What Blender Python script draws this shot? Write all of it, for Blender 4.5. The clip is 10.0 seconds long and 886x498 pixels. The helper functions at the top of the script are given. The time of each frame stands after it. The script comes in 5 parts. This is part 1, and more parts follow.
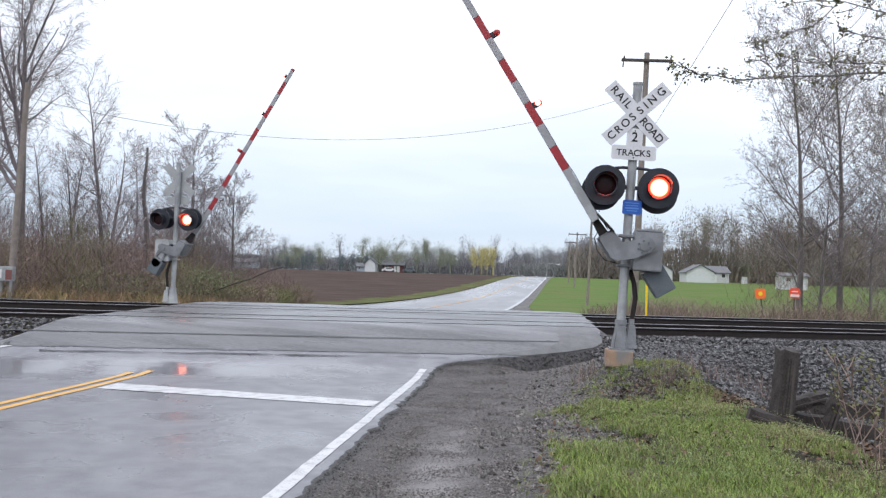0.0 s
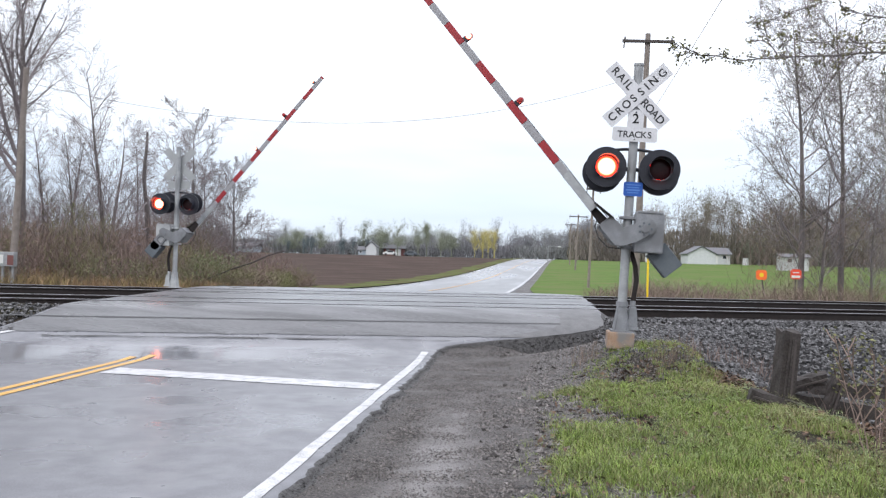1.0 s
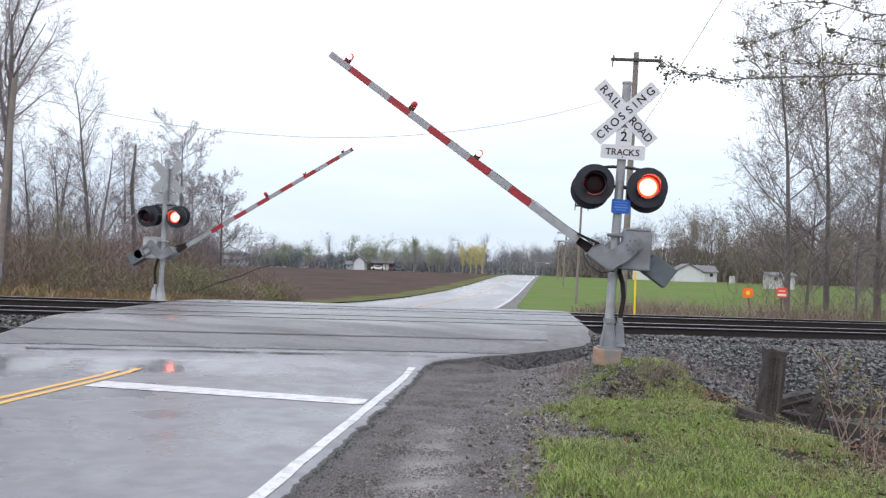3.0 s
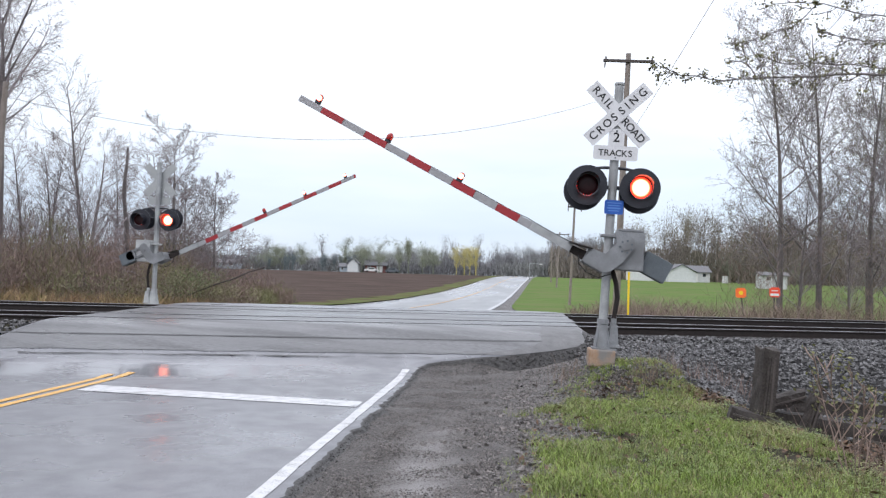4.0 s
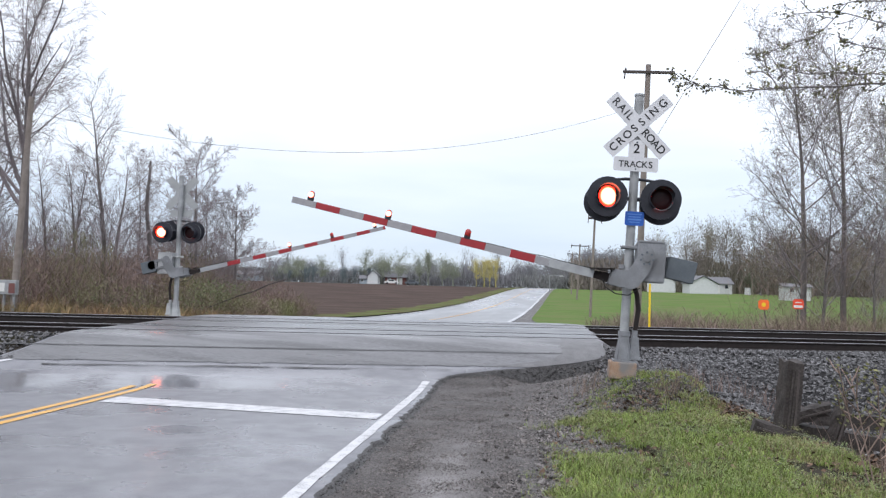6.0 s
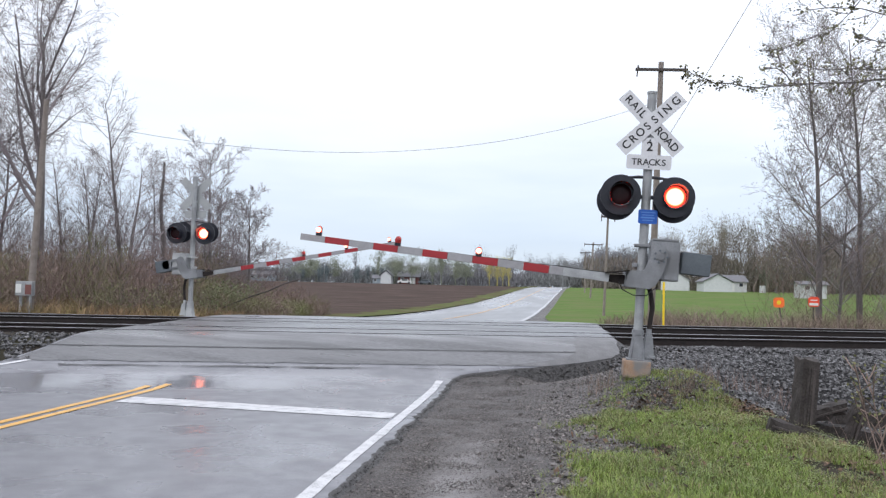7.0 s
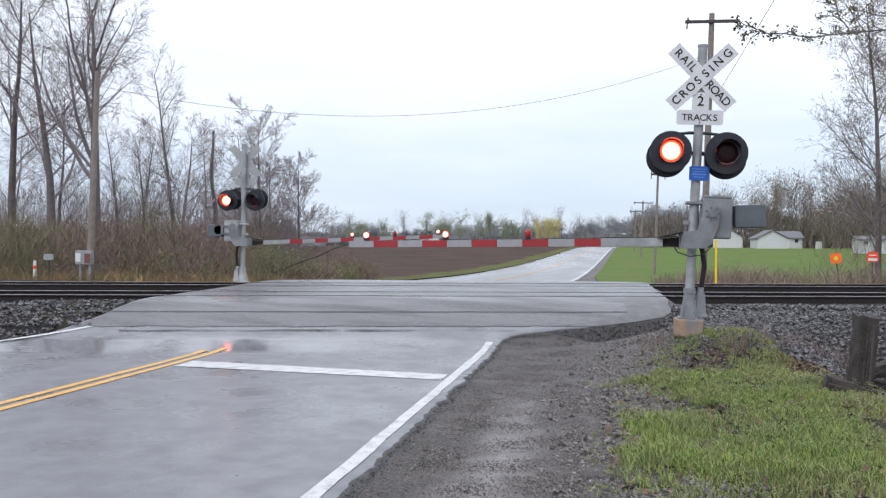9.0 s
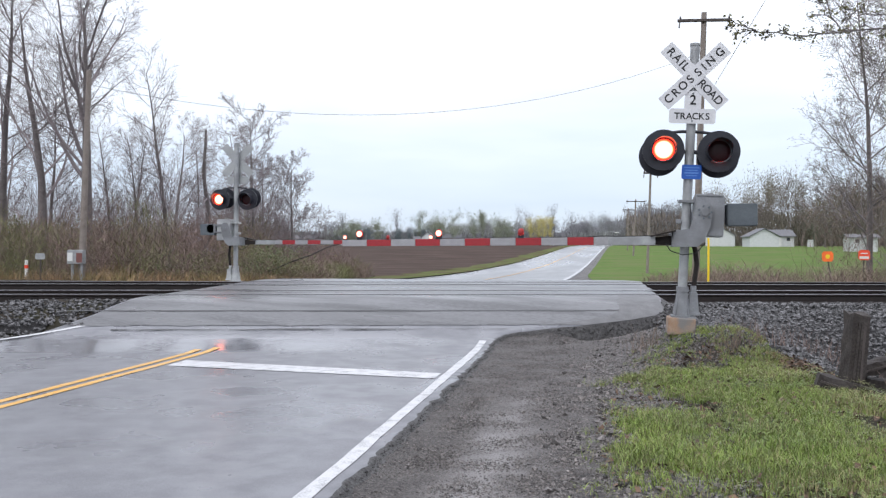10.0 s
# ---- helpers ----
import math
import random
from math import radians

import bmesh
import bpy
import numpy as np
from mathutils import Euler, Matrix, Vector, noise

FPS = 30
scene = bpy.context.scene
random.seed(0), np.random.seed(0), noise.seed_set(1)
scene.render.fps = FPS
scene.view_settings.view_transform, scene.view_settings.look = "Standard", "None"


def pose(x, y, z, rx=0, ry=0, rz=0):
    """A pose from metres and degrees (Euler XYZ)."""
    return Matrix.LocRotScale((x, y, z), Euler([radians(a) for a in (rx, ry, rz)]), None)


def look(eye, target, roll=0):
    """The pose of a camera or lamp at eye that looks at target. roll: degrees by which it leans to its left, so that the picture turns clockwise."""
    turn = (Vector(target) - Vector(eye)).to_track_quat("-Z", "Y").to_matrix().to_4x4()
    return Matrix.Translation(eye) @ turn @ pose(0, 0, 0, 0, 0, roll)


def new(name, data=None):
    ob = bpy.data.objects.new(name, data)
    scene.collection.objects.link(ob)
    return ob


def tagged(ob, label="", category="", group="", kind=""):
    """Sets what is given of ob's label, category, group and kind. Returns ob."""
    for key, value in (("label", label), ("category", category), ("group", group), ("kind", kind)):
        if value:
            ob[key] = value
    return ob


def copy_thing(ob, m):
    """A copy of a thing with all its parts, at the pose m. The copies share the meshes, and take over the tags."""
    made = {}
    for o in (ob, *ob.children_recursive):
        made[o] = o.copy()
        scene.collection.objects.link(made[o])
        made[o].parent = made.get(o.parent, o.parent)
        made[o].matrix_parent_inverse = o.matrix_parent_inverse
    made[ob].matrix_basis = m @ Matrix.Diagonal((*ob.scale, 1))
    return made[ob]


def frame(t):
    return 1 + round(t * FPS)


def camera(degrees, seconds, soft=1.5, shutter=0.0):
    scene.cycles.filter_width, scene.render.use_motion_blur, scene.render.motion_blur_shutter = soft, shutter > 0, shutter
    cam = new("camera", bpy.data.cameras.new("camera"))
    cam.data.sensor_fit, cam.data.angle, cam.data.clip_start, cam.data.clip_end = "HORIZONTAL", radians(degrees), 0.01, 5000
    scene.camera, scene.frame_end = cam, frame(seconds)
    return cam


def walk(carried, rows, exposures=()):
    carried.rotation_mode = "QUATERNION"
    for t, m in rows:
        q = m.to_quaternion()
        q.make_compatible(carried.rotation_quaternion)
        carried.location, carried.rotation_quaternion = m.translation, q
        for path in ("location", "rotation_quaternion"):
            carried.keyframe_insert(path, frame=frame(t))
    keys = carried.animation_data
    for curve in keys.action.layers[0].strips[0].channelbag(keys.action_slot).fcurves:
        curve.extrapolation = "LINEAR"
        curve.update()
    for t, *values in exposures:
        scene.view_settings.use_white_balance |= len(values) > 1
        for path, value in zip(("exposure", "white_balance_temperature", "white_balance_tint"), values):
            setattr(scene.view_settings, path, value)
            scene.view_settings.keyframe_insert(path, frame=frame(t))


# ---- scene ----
cam = camera(56.0, 10.0, soft=1.3)
PATH = [
    (0, pose(0, 0, 1.5, 91.90, -1.80, 6.50)),
    (0.5, pose(0, 0, 1.5, 91.29, -1.73, 6.48)),
    (1, pose(0, 0, 1.5, 90.73, -1.48, 6.58)),
    (1.5, pose(0, 0, 1.5, 90.51, -1.29, 6.66)),
    (2, pose(0, 0, 1.5, 90.67, -1.39, 6.57)),
    (2.5, pose(0, 0, 1.5, 90.81, -1.41, 6.32)),
    (3, pose(0, 0, 1.5, 91.81, -1.99, 5.75)),
    (4.5, pose(0, 0, 1.5, 92.00, -1.53, 5.19)),
    (5, pose(0, 0, 1.5, 92.27, -1.46, 5.34)),
    (5.5, pose(0, 0, 1.5, 92.74, -1.42, 6.13)),
    (7, pose(0, 0, 1.5, 92.65, -1.34, 7.58)),
    (7.5, pose(0, 0, 1.5, 92.52, 0.33, 9.51)),
    (8, pose(0, 0, 1.5, 92.08, -0.86, 9.35)),
    (8.5, pose(0, 0, 1.5, 91.58, -1.04, 9.62)),
    (9, pose(0, 0, 1.5, 90.00, -0.30, 10.90)),
    (9.5, pose(0, 0, 1.5, 89.74, -0.16, 11.14)),
    (10, pose(0, 0, 1.5, 89.92, -0.21, 10.43)),
]
walk(cam, PATH, [(0, 0.02, 6250, 11), (1, 0.2, 6350, 11), (2.5, 0.28, 6350, 11), (3, 0.1, 6320, 11), (4.5, 0.1, 6300, 11), (5.5, 0.06, 6270, 11), (7, 0.0, 6270, 11), (7.5, -0.08, 6230, 11), (8, -0.07, 6230, 11), (9, 0.0, 6230, 11), (10, 0.07, 6280, 11)])

# ---- sky and light: a bright overcast day, bluer cloud low down ----
SUN_EL, SUN_ROT = radians(48), radians(200)
world = bpy.data.worlds.new("overcast_sky")
scene.world = world
world.use_nodes = True
wn, wl = world.node_tree.nodes, world.node_tree.links
wn.clear()
w_out = wn.new("ShaderNodeOutputWorld")
w_bg = wn.new("ShaderNodeBackground")
w_sky = wn.new("ShaderNodeTexSky")
w_sky.sky_type, w_sky.sun_disc, w_sky.sun_elevation, w_sky.sun_rotation = "NISHITA", False, SUN_EL, SUN_ROT
w_co = wn.new("ShaderNodeTexCoord")
w_sep = wn.new("ShaderNodeSeparateXYZ")
w_map = wn.new("ShaderNodeMapping")
w_map.inputs["Scale"].default_value = (1.6, 1.6, 9.0)
w_noise = wn.new("ShaderNodeTexNoise")
w_noise.inputs["Scale"].default_value, w_noise.inputs["Detail"].default_value = 1.7, 5
w_add = wn.new("ShaderNodeMath")
w_add.operation = "MULTIPLY_ADD"
w_add.inputs[1].default_value = 0.16
w_ramp = wn.new("ShaderNodeValToRGB")
cr = w_ramp.color_ramp
cr.elements[0].position, cr.elements[0].color = 0.06, (0.65, 0.725, 0.81, 1)
cr.elements[1].position, cr.elements[1].color = 0.5, (1.31, 1.33, 1.41, 1)
for at, col in ((0.12, (0.60, 0.68, 0.79, 1)), (0.185, (0.71, 0.775, 0.865, 1)), (0.26, (0.91, 0.94, 0.98, 1))):
    cr.elements.new(at).color = col
w_mix = wn.new("ShaderNodeMix")
w_mix.data_type, w_mix.blend_type = "RGBA", "ADD"
w_mix.inputs["Factor"].default_value = 0.02
wl.new(w_co.outputs["Generated"], w_sep.inputs[0])
wl.new(w_co.outputs["Generated"], w_map.inputs[0])
wl.new(w_map.outputs[0], w_noise.inputs["Vector"])
wl.new(w_noise.outputs["Fac"], w_add.inputs[0])
wl.new(w_sep.outputs["Z"], w_add.inputs[2])
wl.new(w_add.outputs[0], w_ramp.inputs[0])
wl.new(w_ramp.outputs[0], w_mix.inputs["A"])
wl.new(w_sky.outputs[0], w_mix.inputs["B"])
wl.new(w_mix.outputs["Result"], w_bg.inputs["Color"])
w_bg.inputs["Strength"].default_value = 1.03
wl.new(w_bg.outputs[0], w_out.inputs[0])

sun = new("sun", bpy.data.lights.new("sun", "SUN"))
sun.data.energy, sun.data.angle, sun.data.color = 0.9, radians(40), (1, 0.97, 0.93)
sun.matrix_basis = look((0, 0, 60), (-20 * math.sin(SUN_ROT), -20 * math.cos(SUN_ROT), 60 - 20 * math.tan(SUN_EL)))


# ---- materials ----
def mat(name, c1, c2=None, rough=0.8, metal=0.0, scale=8.0, fine=80.0, bump=0.3, bump_d=0.01, emit=None, power=0.0,
        per="", spec=0.4, coat=0.0, c3=None, scale3=0.6, rough2=None, contrast=(0.35, 0.65), objspace=False, stretch=None,
        vary=(0.55, 1.45)):
    """A surface of two colours mixed by grain, a third in larger patches, with relief."""
    m = bpy.data.materials.new(name)
    m.use_nodes = True
    n, l = m.node_tree.nodes, m.node_tree.links
    b = n["Principled BSDF"]
    b.inputs["Roughness"].default_value, b.inputs["Metallic"].default_value = rough, metal
    b.inputs["Specular IOR Level"].default_value = spec
    b.inputs["Coat Weight"].default_value = coat
    b.inputs["Coat Roughness"].default_value = 0.08
    geo = n.new("ShaderNodeNewGeometry")
    co = n.new("ShaderNodeTexCoord")
    vec = co.outputs["Object"] if objspace else geo.outputs["Position"]
    if stretch:
        st = n.new("ShaderNodeVectorMath")
        st.operation = "MULTIPLY"
        st.inputs[1].default_value = stretch
        l.new(vec, st.inputs[0])
        vec = st.outputs[0]
    n1, n2 = n.new("ShaderNodeTexNoise"), n.new("ShaderNodeTexNoise")
    for node, s, d in ((n1, scale, 4), (n2, fine, 3)):
        node.inputs["Scale"].default_value, node.inputs["Detail"].default_value = s, d
        l.new(vec, node.inputs["Vector"])
    mixf = n.new("ShaderNodeMath")
    mixf.operation = "MULTIPLY_ADD"
    mixf.inputs[1].default_value = 0.5
    half = n.new("ShaderNodeMath")
    half.operation = "MULTIPLY"
    half.inputs[1].default_value = 0.5
    l.new(n2.outputs["Fac"], half.inputs[0])
    l.new(n1.outputs["Fac"], mixf.inputs[0])
    l.new(half.outputs[0], mixf.inputs[2])
    rng = n.new("ShaderNodeMapRange")
    rng.inputs["From Min"].default_value, rng.inputs["From Max"].default_value = contrast
    l.new(mixf.outputs[0], rng.inputs["Value"])
    mix = n.new("ShaderNodeMix")
    mix.data_type = "RGBA"
    mix.inputs["A"].default_value, mix.inputs["B"].default_value = (*c1, 1), (*(c2 or c1), 1)
    l.new(rng.outputs[0], mix.inputs["Factor"])
    out = mix.outputs["Result"]
    if c3:
        n3 = n.new("ShaderNodeTexNoise")
        n3.inputs["Scale"].default_value, n3.inputs["Detail"].default_value = scale3, 4
        l.new(vec, n3.inputs["Vector"])
        r3 = n.new("ShaderNodeMapRange")
        r3.inputs["From Min"].default_value, r3.inputs["From Max"].default_value = 0.45, 0.62
        l.new(n3.outputs["Fac"], r3.inputs["Value"])
        mix3 = n.new("ShaderNodeMix")
        mix3.data_type = "RGBA"
        mix3.inputs["B"].default_value = (*c3, 1)
        l.new(r3.outputs[0], mix3.inputs["Factor"])
        l.new(out, mix3.inputs["A"])
        out = mix3.outputs["Result"]
        if rough2 is not None:
            rr = n.new("ShaderNodeMapRange")
            rr.inputs["To Min"].default_value, rr.inputs["To Max"].default_value = rough, rough2
            l.new(r3.outputs[0], rr.inputs["Value"])
            l.new(rr.outputs[0], b.inputs["Roughness"])
    if per:
        if per == "island":
            rnd = geo.outputs["Random Per Island"]
        else:
            rnd = n.new("ShaderNodeObjectInfo").outputs["Random"]
        hsv = n.new("ShaderNodeHueSaturation")
        vr = n.new("ShaderNodeMapRange")
        vr.inputs["To Min"].default_value, vr.inputs["To Max"].default_value = vary
        l.new(rnd, vr.inputs["Value"])
        l.new(vr.outputs[0], hsv.inputs["Value"])
        l.new(out, hsv.inputs["Color"])
        out = hsv.outputs["Color"]
    l.new(out, b.inputs["Base Color"])
    if bump:
        bp = n.new("ShaderNodeBump")
        bp.inputs["Strength"].default_value, bp.inputs["Distance"].default_value = bump, bump_d
        l.new(mixf.outputs[0], bp.inputs["Height"])
        l.new(bp.outputs[0], b.inputs["Normal"])
    if emit:
        b.inputs["Emission Color"].default_value = (*emit, 1)
        b.inputs["Emission Strength"].default_value = power
    return m


M_ASPHALT = mat("wet_asphalt", (0.118, 0.119, 0.131), (0.187, 0.188, 0.204), rough=0.4, scale=3.6, fine=110, bump=0.11, bump_d=0.004, contrast=(0.4, 0.6),
                c3=(0.142, 0.143, 0.157), scale3=0.9, rough2=0.2, spec=0.55)
# Same wet asphalt, its base colour lightened to stand for grazing sky sheen.
M_ROADSHEEN = mat("sheen_paled_wet_asphalt", (0.13, 0.132, 0.138), (0.22, 0.222, 0.23), rough=0.35, scale=0.8, fine=6, bump=0.04, bump_d=0.004, c3=(0.26, 0.26, 0.275), scale3=0.15, rough2=0.22, spec=0.55, stretch=(1.5, 0.2, 1))
M_PATCH = mat("dark_patched_asphalt", (0.058, 0.058, 0.06), (0.155, 0.155, 0.162), rough=0.42, scale=1.6, fine=34, bump=0.16, bump_d=0.005,
              c3=(0.085, 0.085, 0.088), scale3=0.8, rough2=0.24, spec=0.5, stretch=(0.3, 1.7, 1), contrast=(0.4, 0.62))
M_MUD = mat("muddy_dark_asphalt", (0.052, 0.051, 0.052), (0.138, 0.135, 0.136), rough=0.42, scale=5, fine=50, bump=0.4, bump_d=0.01)
M_CRUMB = mat("dark_wet_asphalt_crumbs", (0.02, 0.019, 0.019), (0.1, 0.096, 0.094), rough=0.55, scale=18, fine=70, bump=0.9, bump_d=0.03)
# Tar of the seams; the strips beside the rails use it as groove shade.
M_CRACK_AND_SHADE = mat("tar_seam", (0.012, 0.012, 0.013), rough=0.35)
M_WHITE = mat("worn_white_road_paint", (0.56, 0.56, 0.57), (0.25, 0.25, 0.26), rough=0.4, scale=7, fine=60, bump=0.1, contrast=(0.49, 0.63))
M_YELLOW = mat("worn_yellow_road_paint", (0.68, 0.37, 0.07), (0.42, 0.25, 0.09), rough=0.4, scale=9, fine=60, bump=0.1, contrast=(0.5, 0.68))
M_PEBBLE = mat("brown_grey_pebbles", (0.04, 0.036, 0.034), (0.22, 0.198, 0.185), rough=0.45, scale=20, fine=90, per="island", bump=0.2, vary=(0.25, 1.6))
M_GRAVEL = mat("wet_gravel", (0.018, 0.016, 0.015), (0.155, 0.136, 0.127), rough=0.6, scale=38, fine=150, bump=1.0, bump_d=0.03, contrast=(0.42, 0.62),
               c3=(0.07, 0.06, 0.054), scale3=1.6, rough2=0.45)


def wet_zone(m, n0, n1, x0, x1, smooth_to):
    """Standing wet: between two lines along the railway the grain drowns in patches, and the surface shines."""
    n, l = m.node_tree.nodes, m.node_tree.links
    b = n["Principled BSDF"]
    geo, sep, dot = n.new("ShaderNodeNewGeometry"), n.new("ShaderNodeSeparateXYZ"), n.new("ShaderNodeVectorMath")
    dot.operation = "DOT_PRODUCT"
    dot.inputs[1].default_value = (-math.sin(radians(14)), math.cos(radians(14)), 0)
    l.new(geo.outputs["Position"], dot.inputs[0])
    l.new(geo.outputs["Position"], sep.inputs[0])
    st, nz = n.new("ShaderNodeVectorMath"), n.new("ShaderNodeTexNoise")
    st.operation = "MULTIPLY"
    st.inputs[1].default_value = (0.7, 2.1, 1)
    nz.inputs["Scale"].default_value, nz.inputs["Detail"].default_value = 1.5, 5
    l.new(geo.outputs["Position"], st.inputs[0])
    l.new(st.outputs[0], nz.inputs["Vector"])

    def ramp(src, lo, hi):
        r = n.new("ShaderNodeMapRange")
        r.interpolation_type = "SMOOTHSTEP"
        r.inputs["From Min"].default_value, r.inputs["From Max"].default_value = lo, hi
        l.new(src, r.inputs["Value"])
        return r.outputs[0]

    def times(p, q):
        k = n.new("ShaderNodeMath")
        k.operation = "MULTIPLY"
        l.new(p, k.inputs[0])
        l.new(q, k.inputs[1])
        return k.outputs[0]

    mask = ramp(nz.outputs["Fac"], 0.29, 0.44)
    for src, lo, hi in ((dot.outputs["Value"], n0, n0 + 0.45), (dot.outputs["Value"], n1, n1 - 0.25), (sep.outputs["X"], x0, x0 + 0.8), (sep.outputs["X"], x1, x1 - 1.6)):
        mask = times(mask, ramp(src, lo, hi))
    rough = n.new("ShaderNodeMix")
    l.new(mask, rough.inputs["Factor"])
    if b.inputs["Roughness"].links:
        l.new(b.inputs["Roughness"].links[0].from_socket, rough.inputs["A"])
    else:
        rough.inputs["A"].default_value = b.inputs["Roughness"].default_value
    rough.inputs["B"].default_value = smooth_to
    l.new(rough.outputs["Result"], b.inputs["Roughness"])
    bump = [k for k in n if k.type == "BUMP"][0]
    flat = n.new("ShaderNodeMix")
    flat.inputs["A"].default_value, flat.inputs["B"].default_value = bump.inputs["Strength"].default_value, 0.015
    l.new(mask, flat.inputs["Factor"])
    l.new(flat.outputs["Result"], bump.inputs["Strength"])


wet_zone(M_ASPHALT, 11.7, 13.25, -9.6, -2.6, 0.11)


def silt_streak(m, x0, half, y0, y1, colour):
    """A pale wet silt streak, left by tyres, over a surface."""
    n, l = m.node_tree.nodes, m.node_tree.links
    b = n["Principled BSDF"]
    old = b.inputs["Base Color"].links[0].from_socket
    geo, sep = n.new("ShaderNodeNewGeometry"), n.new("ShaderNodeSeparateXYZ")
    l.new(geo.outputs["Position"], sep.inputs[0])
    off = n.new("ShaderNodeMath")
    off.operation = "SUBTRACT"
    off.inputs[1].default_value = x0
    l.new(sep.outputs["X"], off.inputs[0])
    ab = n.new("ShaderNodeMath")
    ab.operation = "ABSOLUTE"
    l.new(off.outputs[0], ab.inputs[0])
    nz = n.new("ShaderNodeTexNoise")
    nz.inputs["Scale"].default_value, nz.inputs["Detail"].default_value = 2.5, 8
    l.new(geo.outputs["Position"], nz.inputs["Vector"])
    wig = n.new("ShaderNodeMath")
    wig.operation = "MULTIPLY_ADD"
    wig.inputs[1].default_value = 0.7
    l.new(nz.outputs["Fac"], wig.inputs[0])
    l.new(ab.outputs[0], wig.inputs[2])
    f1 = n.new("ShaderNodeMapRange")
    f1.interpolation_type = "SMOOTHSTEP"
    f1.inputs["From Min"].default_value, f1.inputs["From Max"].default_value = 0.35 + half, 0.28
    l.new(wig.outputs[0], f1.inputs["Value"])
    f2 = n.new("ShaderNodeMapRange")
    f2.interpolation_type = "SMOOTHSTEP"
    f2.inputs["From Min"].default_value, f2.inputs["From Max"].default_value = y1, y0
    l.new(sep.outputs["Y"], f2.inputs["Value"])
    mul = n.new("ShaderNodeMath")
    mul.operation = "MULTIPLY"
    l.new(f1.outputs[0], mul.inputs[0])
    l.new(f2.outputs[0], mul.inputs[1])
    mx = n.new("ShaderNodeMix")
    mx.data_type = "RGBA"
    mx.inputs["B"].default_value = (*colour, 1)
    l.new(mul.outputs[0], mx.inputs["Factor"])
    l.new(old, mx.inputs["A"])
    l.new(mx.outputs["Result"], b.inputs["Base Color"])


silt_streak(M_GRAVEL, -0.72, 0.42, 5.6, 10.5, (0.27, 0.255, 0.25))
M_STONE = mat("grey_ballast_stone", (0.03, 0.029, 0.03), (0.165, 0.16, 0.162), rough=0.45, scale=20, fine=90, per="island", bump=0.3, vary=(0.25, 1.6))
# Near-black bed: the shade in gaps between loose stones, put into its colour.
M_BALLAST_GAPS = mat("ballast_bed", (0.008, 0.008, 0.009), (0.035, 0.033, 0.033), rough=0.8, scale=16, fine=60, bump=1.0, bump_d=0.04, spec=0.15)
M_SOIL = mat("earth_under_grass", (0.022, 0.019, 0.016), (0.06, 0.05, 0.04), rough=0.9, scale=3, fine=30, bump=0.6, c3=(0.04, 0.038, 0.024), scale3=0.9, spec=0.1)
M_FIELD = mat("ploughed_brown_field", (0.05, 0.036, 0.031), (0.12, 0.088, 0.076), rough=1.0, stretch=(0.45, 1, 1), scale=0.6, fine=2.6, bump=0.9, bump_d=0.1, c3=(0.062, 0.047, 0.04), scale3=0.3, spec=0.03, contrast=(0.3, 0.68))
M_MEADOW = mat("green_spring_meadow", (0.08, 0.13, 0.036), (0.128, 0.188, 0.056), rough=1.0, scale=0.35, fine=3, bump=0.5, c3=(0.13, 0.155, 0.06), scale3=0.16, spec=0.03)
M_VERGE = mat("thin_green_verge", (0.08, 0.1, 0.036), (0.13, 0.15, 0.056), rough=1.0, scale=0.5, fine=3, bump=0.6, c3=(0.1, 0.08, 0.048), scale3=0.3, spec=0.03)
M_GRASS = mat("grass_blades", (0.145, 0.215, 0.038), (0.275, 0.345, 0.085), rough=0.55, scale=1.2, fine=5, bump=0, per="island", c3=(0.2, 0.25, 0.075), scale3=0.8, vary=(0.35, 1.5))
M_WEED = mat("low_broad_weeds", (0.12, 0.17, 0.05), (0.2, 0.255, 0.085), rough=0.6, scale=3, fine=9, bump=0, per="island", c3=(0.2, 0.2, 0.08), scale3=1.5)
M_LITTER = mat("dead_leaf_litter", (0.05, 0.03, 0.02), (0.16, 0.1, 0.065), rough=0.8, scale=3, fine=20, bump=0, per="island", vary=(0.3, 1.6))
M_STRAW = mat("straw_blades", (0.2, 0.165, 0.08), (0.3, 0.255, 0.145), rough=0.7, scale=2, fine=9, bump=0, per="island")
M_DRY = mat("dead_grass", (0.2, 0.125, 0.065), (0.29, 0.19, 0.105), rough=0.8, scale=2, fine=9, bump=0, per="island", c3=(0.19, 0.155, 0.06), scale3=0.7)
M_RAILTOP = mat("polished_rail_head", (0.42, 0.42, 0.44), (0.3, 0.3, 0.31), rough=0.3, metal=1.0, bump=0.05)
M_RAIL = mat("dark_rusted_steel", (0.012, 0.009, 0.009), (0.026, 0.019, 0.017), rough=0.8, scale=12, bump=0.3)
M_TIE = mat("creosoted_timber", (0.022, 0.018, 0.016), (0.065, 0.055, 0.05), rough=0.8, scale=6, fine=50, bump=0.6)
M_GALV = mat("galvanised_steel", (0.30, 0.31, 0.315), (0.40, 0.41, 0.415), rough=0.5, metal=0.25, scale=9, fine=60, bump=0.1, c3=(0.26, 0.265, 0.27), scale3=3)
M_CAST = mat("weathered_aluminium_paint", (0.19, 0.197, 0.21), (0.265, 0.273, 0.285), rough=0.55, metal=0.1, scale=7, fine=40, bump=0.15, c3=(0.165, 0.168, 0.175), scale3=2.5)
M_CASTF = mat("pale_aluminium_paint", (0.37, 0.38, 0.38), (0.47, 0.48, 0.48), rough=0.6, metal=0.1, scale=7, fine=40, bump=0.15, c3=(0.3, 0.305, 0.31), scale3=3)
M_WEIGHT = mat("dark_grey_iron", (0.085, 0.1, 0.115), (0.125, 0.142, 0.155), rough=0.6, scale=6, bump=0.2)
